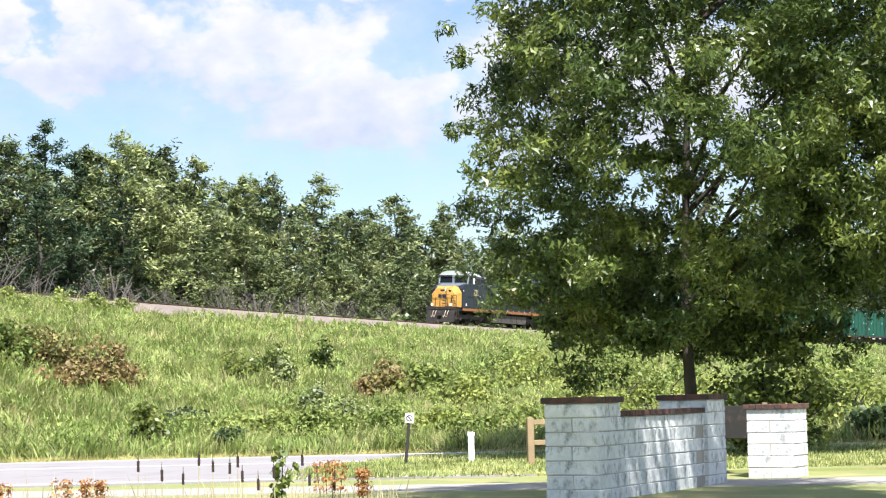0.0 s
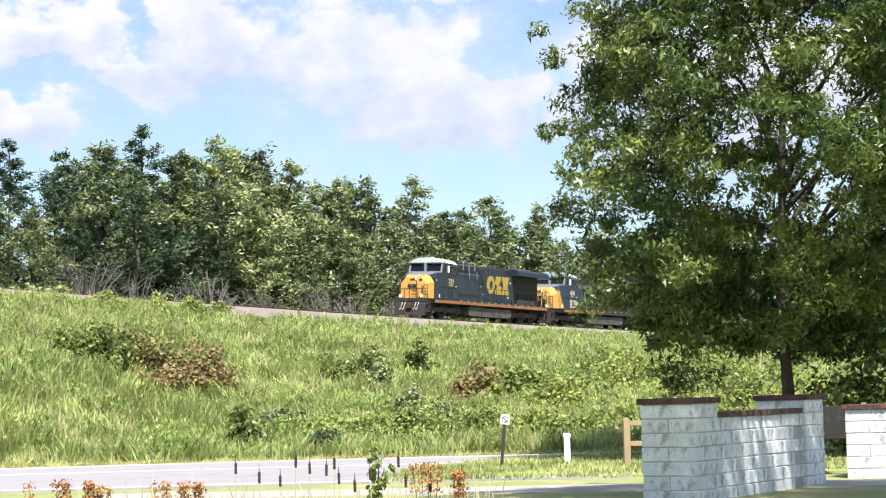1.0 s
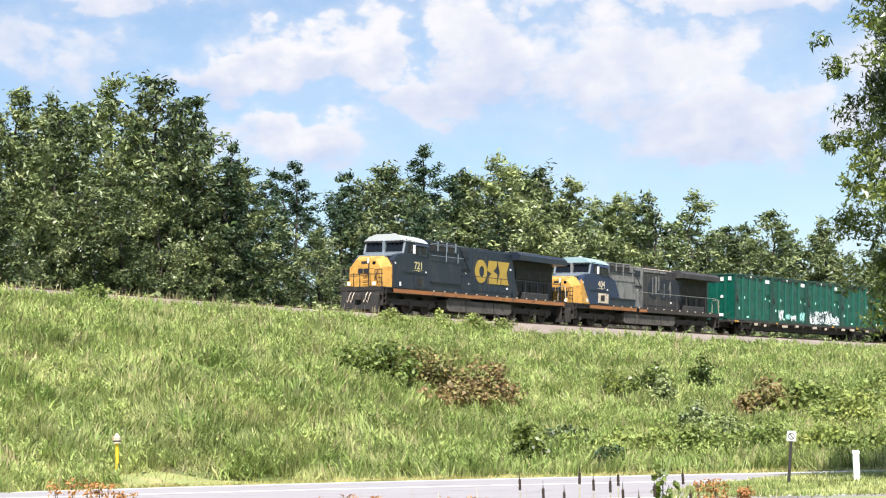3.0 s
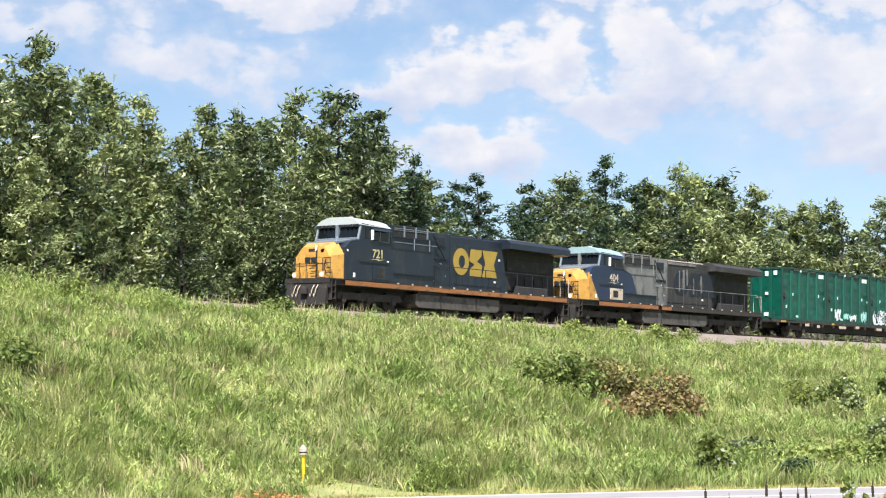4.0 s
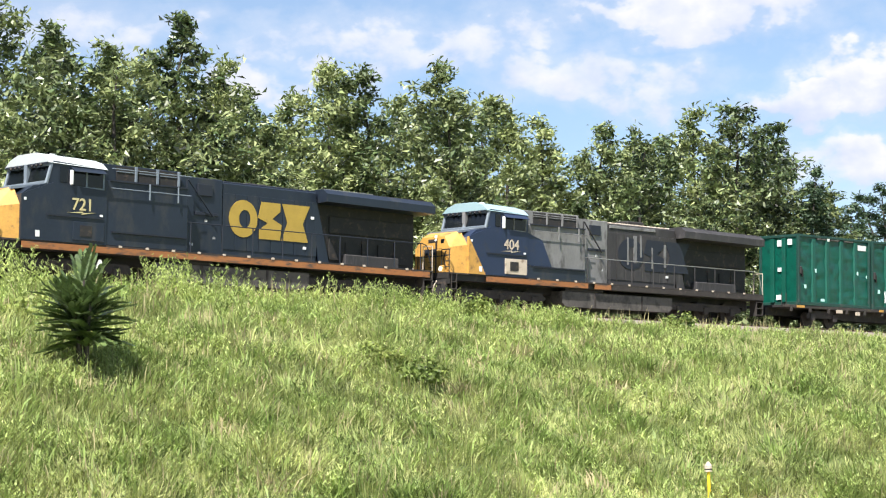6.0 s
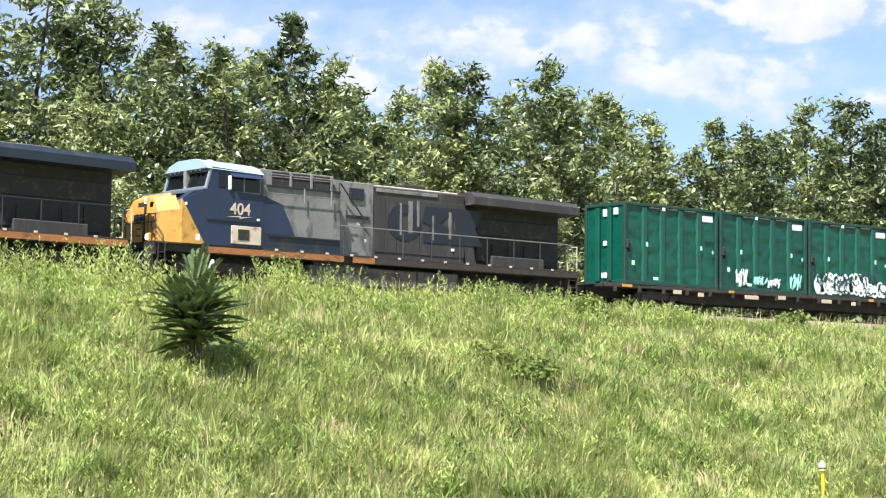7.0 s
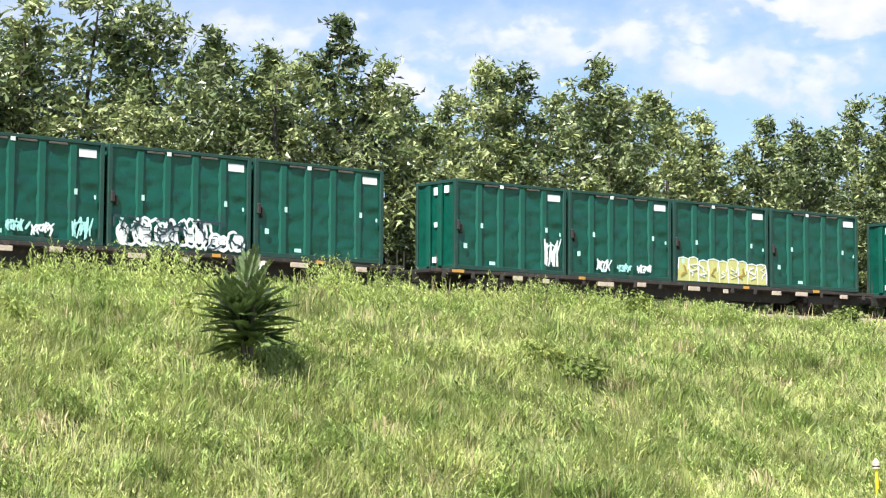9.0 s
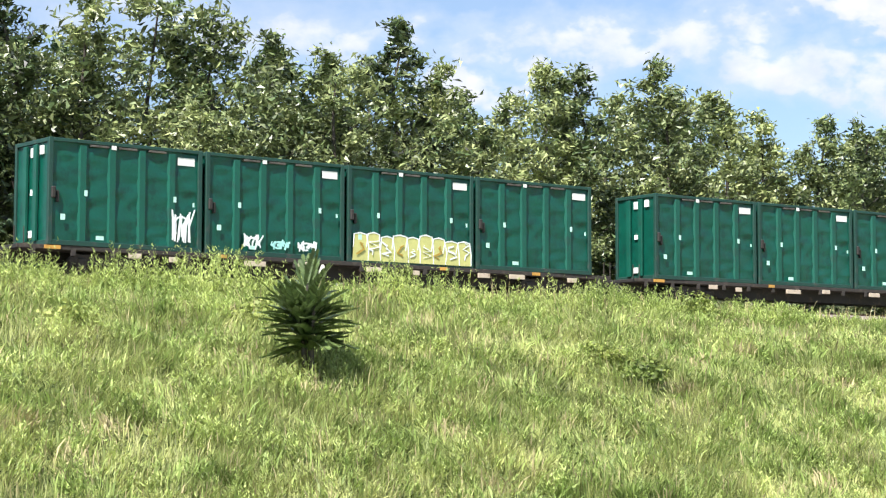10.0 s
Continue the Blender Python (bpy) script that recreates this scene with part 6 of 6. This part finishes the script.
def near_weeds():
    rng = np.random.default_rng(23)
    # cattails
    for i, az in enumerate((9.0, 8.25, 7.7, 7.3, 6.4, 6.1, 5.9, 4.95, 4.1, 3.95, 6.75, 5.4, 3.1, 2.5)):
        root = new("cattail")
        h = (0.70, 0.62, 0.52, 0.78, 0.66, 0.74, 0.56, 0.60, 0.72, 0.48, 0.66, 0.50, 0.46, 0.52)[i]
        bend = rng.normal() * 0.05
        part("stalk", tube(bmesh.new(), (0, 0, -0.1), (bend, 0, h), 0.009, 0.006, 6), M["reed"], root)
        bm = bmesh.new()
        tube(bm, (bend * 0.95, 0, h + 0.02), (bend * 1.02, 0, h + 0.15), 0.016, seg=10)
        tube(bm, (bend * 1.02, 0, h + 0.15), (bend * 1.05, 0, h + 0.24), 0.006, 0.002, 6)
        part("seed_head", bm, M["cattail"], root)
        tagged(root, "cattail with dark brown seed head", "cattail", group="cattails in the ditch")
        x, y = at(az + 0.07, 23 + rng.uniform(-1, 1))
        root.matrix_basis = pose(x, y, 0)
    n = 420
    az, d = rng.uniform(1.5, 13.5, n), rng.uniform(20, 25, n)
    x, y = -np.sin(np.radians(az)) * d, np.cos(np.radians(az)) * d
    q = blades(rng, x, y, np.zeros(n), rng.uniform(0.35, 0.8, n), np.full(n, 0.007), 0.35, 3, True)
    tagged(link("reeds", quads_mesh("reeds", q), M["reed"]), "pale dry reed stalks in the ditch", "reeds", kind="stuff")
    # rust-coloured docks
    for i, (az, top, w) in enumerate(((3.45, 0.82, 0.16), (2.5, 0.72, 0.07), (10.9, 0.68, 0.22), (13.2, 0.72, 0.06), (14.35, 0.74, 0.26), (12.9, 0.66, 0.1), (10.3, 0.66, 0.14), (21.9, 1.02, 0.30), (21.0, 0.98, 0.2), (20.4, 0.86, 0.14))):
        root = new("dock_weed")
        bm = bmesh.new()
        cs = []
        for k in range(5):
            xk = rng.uniform(-1, 1) * w
            tube(bm, (xk * 0.4, 0, -0.05), (xk, rng.uniform(-0.05, 0.05), top - 0.06), 0.006, 0.004, 5)
            cs += [(xk * (0.75 + 0.25 * f), rng.normal() * 0.03, top * f) for f in (0.62, 0.74, 0.86, 0.95)]
        part("stem", bm, M["bark"], root)
        qd = leaf_cards(rng, np.array(cs), np.full(len(cs), 0.055 + 0.1 * w), 22, 0.026)
        link("seed_spray", quads_mesh("seed_spray", qd), M["dock"], root)
        tagged(root, "rust-orange dry dock weed in the roadside ditch", "weed", group="rust-coloured weeds")
        x, y = at(az, 22.5)
        root.matrix_basis = pose(x, y, 0)
    # leafy sapling
    root = new("sapling")
    bm = tube(tube(bmesh.new(), (0, 0, -0.1), (0.03, 0, 1.02), 0.012, 0.004, 6), (0.01, 0, 0.45), (0.09, 0.02, 0.75), 0.006, 0.003, 5)
    part("stem", bm, M["bark"], root)
    cs = [(rng.normal() * 0.06, rng.normal() * 0.06, 0.25 + 0.75 * k / 15) for k in range(16)]
    link("foliage", quads_mesh("foliage", leaf_cards(rng, np.array(cs), np.full(16, 0.09), 9, 0.07, droop=0.4)), M["bush"], root)
    tagged(root, "thin leafy green sapling among dry weeds", "sapling")
    x, y = at(4.9, 23)
    root.matrix_basis = pose(x, y, 0)
    # dry yellowish verge between the road and the tall grass
    n = 26000
    az, d = rng.uniform(-14, 32, n), rng.uniform(42, 66, n)
    x, y = -np.sin(np.radians(az)) * d, np.cos(np.radians(az)) * d
    s_, la_ = track_coords(x, y)
    ok = (y > 53.5 - 0.012 * np.maximum(0, -x - 6) ** 2) & ((y < 57.2) & (la_ < -23.5))
    x, y = x[ok], y[ok]
    q = blades(rng, x, y, ground_z(x, y), rng.uniform(0.07, 0.24, len(x)), np.full(len(x), 0.018), 0.9, 7)
    tagged(link("verge_grass", quads_mesh("verge_grass", q), M["verge"]), "dry yellowish grass along the road edge", "grass", kind="stuff")
    # short tufts over the mown verge
    n = 30000
    az, d = rng.uniform(-14, 30, n), rng.uniform(26, 64, n)
    x, y = -np.sin(np.radians(az)) * d, np.cos(np.radians(az)) * d
    ye = 53.6 - 0.012 * np.maximum(0, -x - 6) ** 2
    island = (x > -3.0) & (y < 40.6 + 12.7 * (1 - np.exp(-(x + 3.4) * 0.47))) & (y > 37.0)
    s_, la_ = track_coords(x, y)
    ok = ((y > ye) & (y < 57) & (la_ < -23)) | island
    x, y = x[ok], y[ok]
    q = blades(rng, x, y, ground_z(x, y) + np.where(y < 50, 0.08, 0.0), rng.uniform(0.06, 0.16, len(x)), np.full(len(x), 0.02), 0.8, 7)
    tagged(link("lawn_grass", quads_mesh("lawn_grass", q), M["grass"]), "short mown grass on the verge", "grass", kind="stuff")


sumac()
bank_plants()
block_wall()
roadside_posts()
shade_tree("shade_tree", 31, 5.76, 46.0, 14.5, 0.17, 3.0, (0.35, -0.6), [(2.2, 0.9), (2.9, 3.0), (4.0, 3.9), (5.6, 4.5), (7.4, 4.7), (9.6, 4.6), (12, 3.5), (14.5, 1.0)], 370, 84,
           "large dark green broadleaf tree casting shade over the wall", 16, 1.2, ((-2.0, -0.3, 1.75), (-1.9, -0.2, 2.4), (-2.3, 0.2, 2.9), (-1.5, -0.6, 2.9), (1.9, -0.4, 2.0), (2.6, -0.2, 2.2), (1.3, -0.5, 2.5)))
shade_tree("shade_tree", 33, 12.0, 45.4, 13.5, 0.18, 2.4, (0.2, -0.4), [(2.3, 1.0), (3.0, 2.6), (4.4, 3.8), (6.0, 4.2), (9.0, 3.9), (13.5, 0.9)], 165, 78,
           "second large broadleaf tree beside the block wall", 16, 1.2)
# a tree added out of view beside the viewer, so its crown shades the wall
shade_tree("shade_tree", 35, 8.8, 20.5, 16.0, 0.2, 8.6, (-4.4, 2.2), [(9.0, 3.4), (10.2, 4.0), (11.6, 3.9), (13.0, 2.2)], 210, 42,
           "unseen broad tree added beside the wall to cast dappled shade", 8)
near_weeds()

# where the first container's front edge is along the track
RUN = [(0.0, 212.4), (0.5, 201.2), (1.0, 190.4), (1.5, 179.8), (2.0, 169.1), (2.5, 158.6), (3.0, 148.1), (3.5, 137.6), (4.0, 127.2), (4.5, 116.9), (5.0, 106.55),
       (5.5, 96.27), (6.0, 85.97), (6.5, 75.8), (7.0, 65.7), (7.5, 55.6), (8.0, 45.41), (8.5, 35.21), (9.0, 25.0), (9.5, 14.74), (10.0, 4.5)]


def motions():
    for thing, mid, h in CARS:
        walk(thing, [(t, track_pose(s + mid) @ pose(0, 0, h)) for t, s in RUN])


motions()
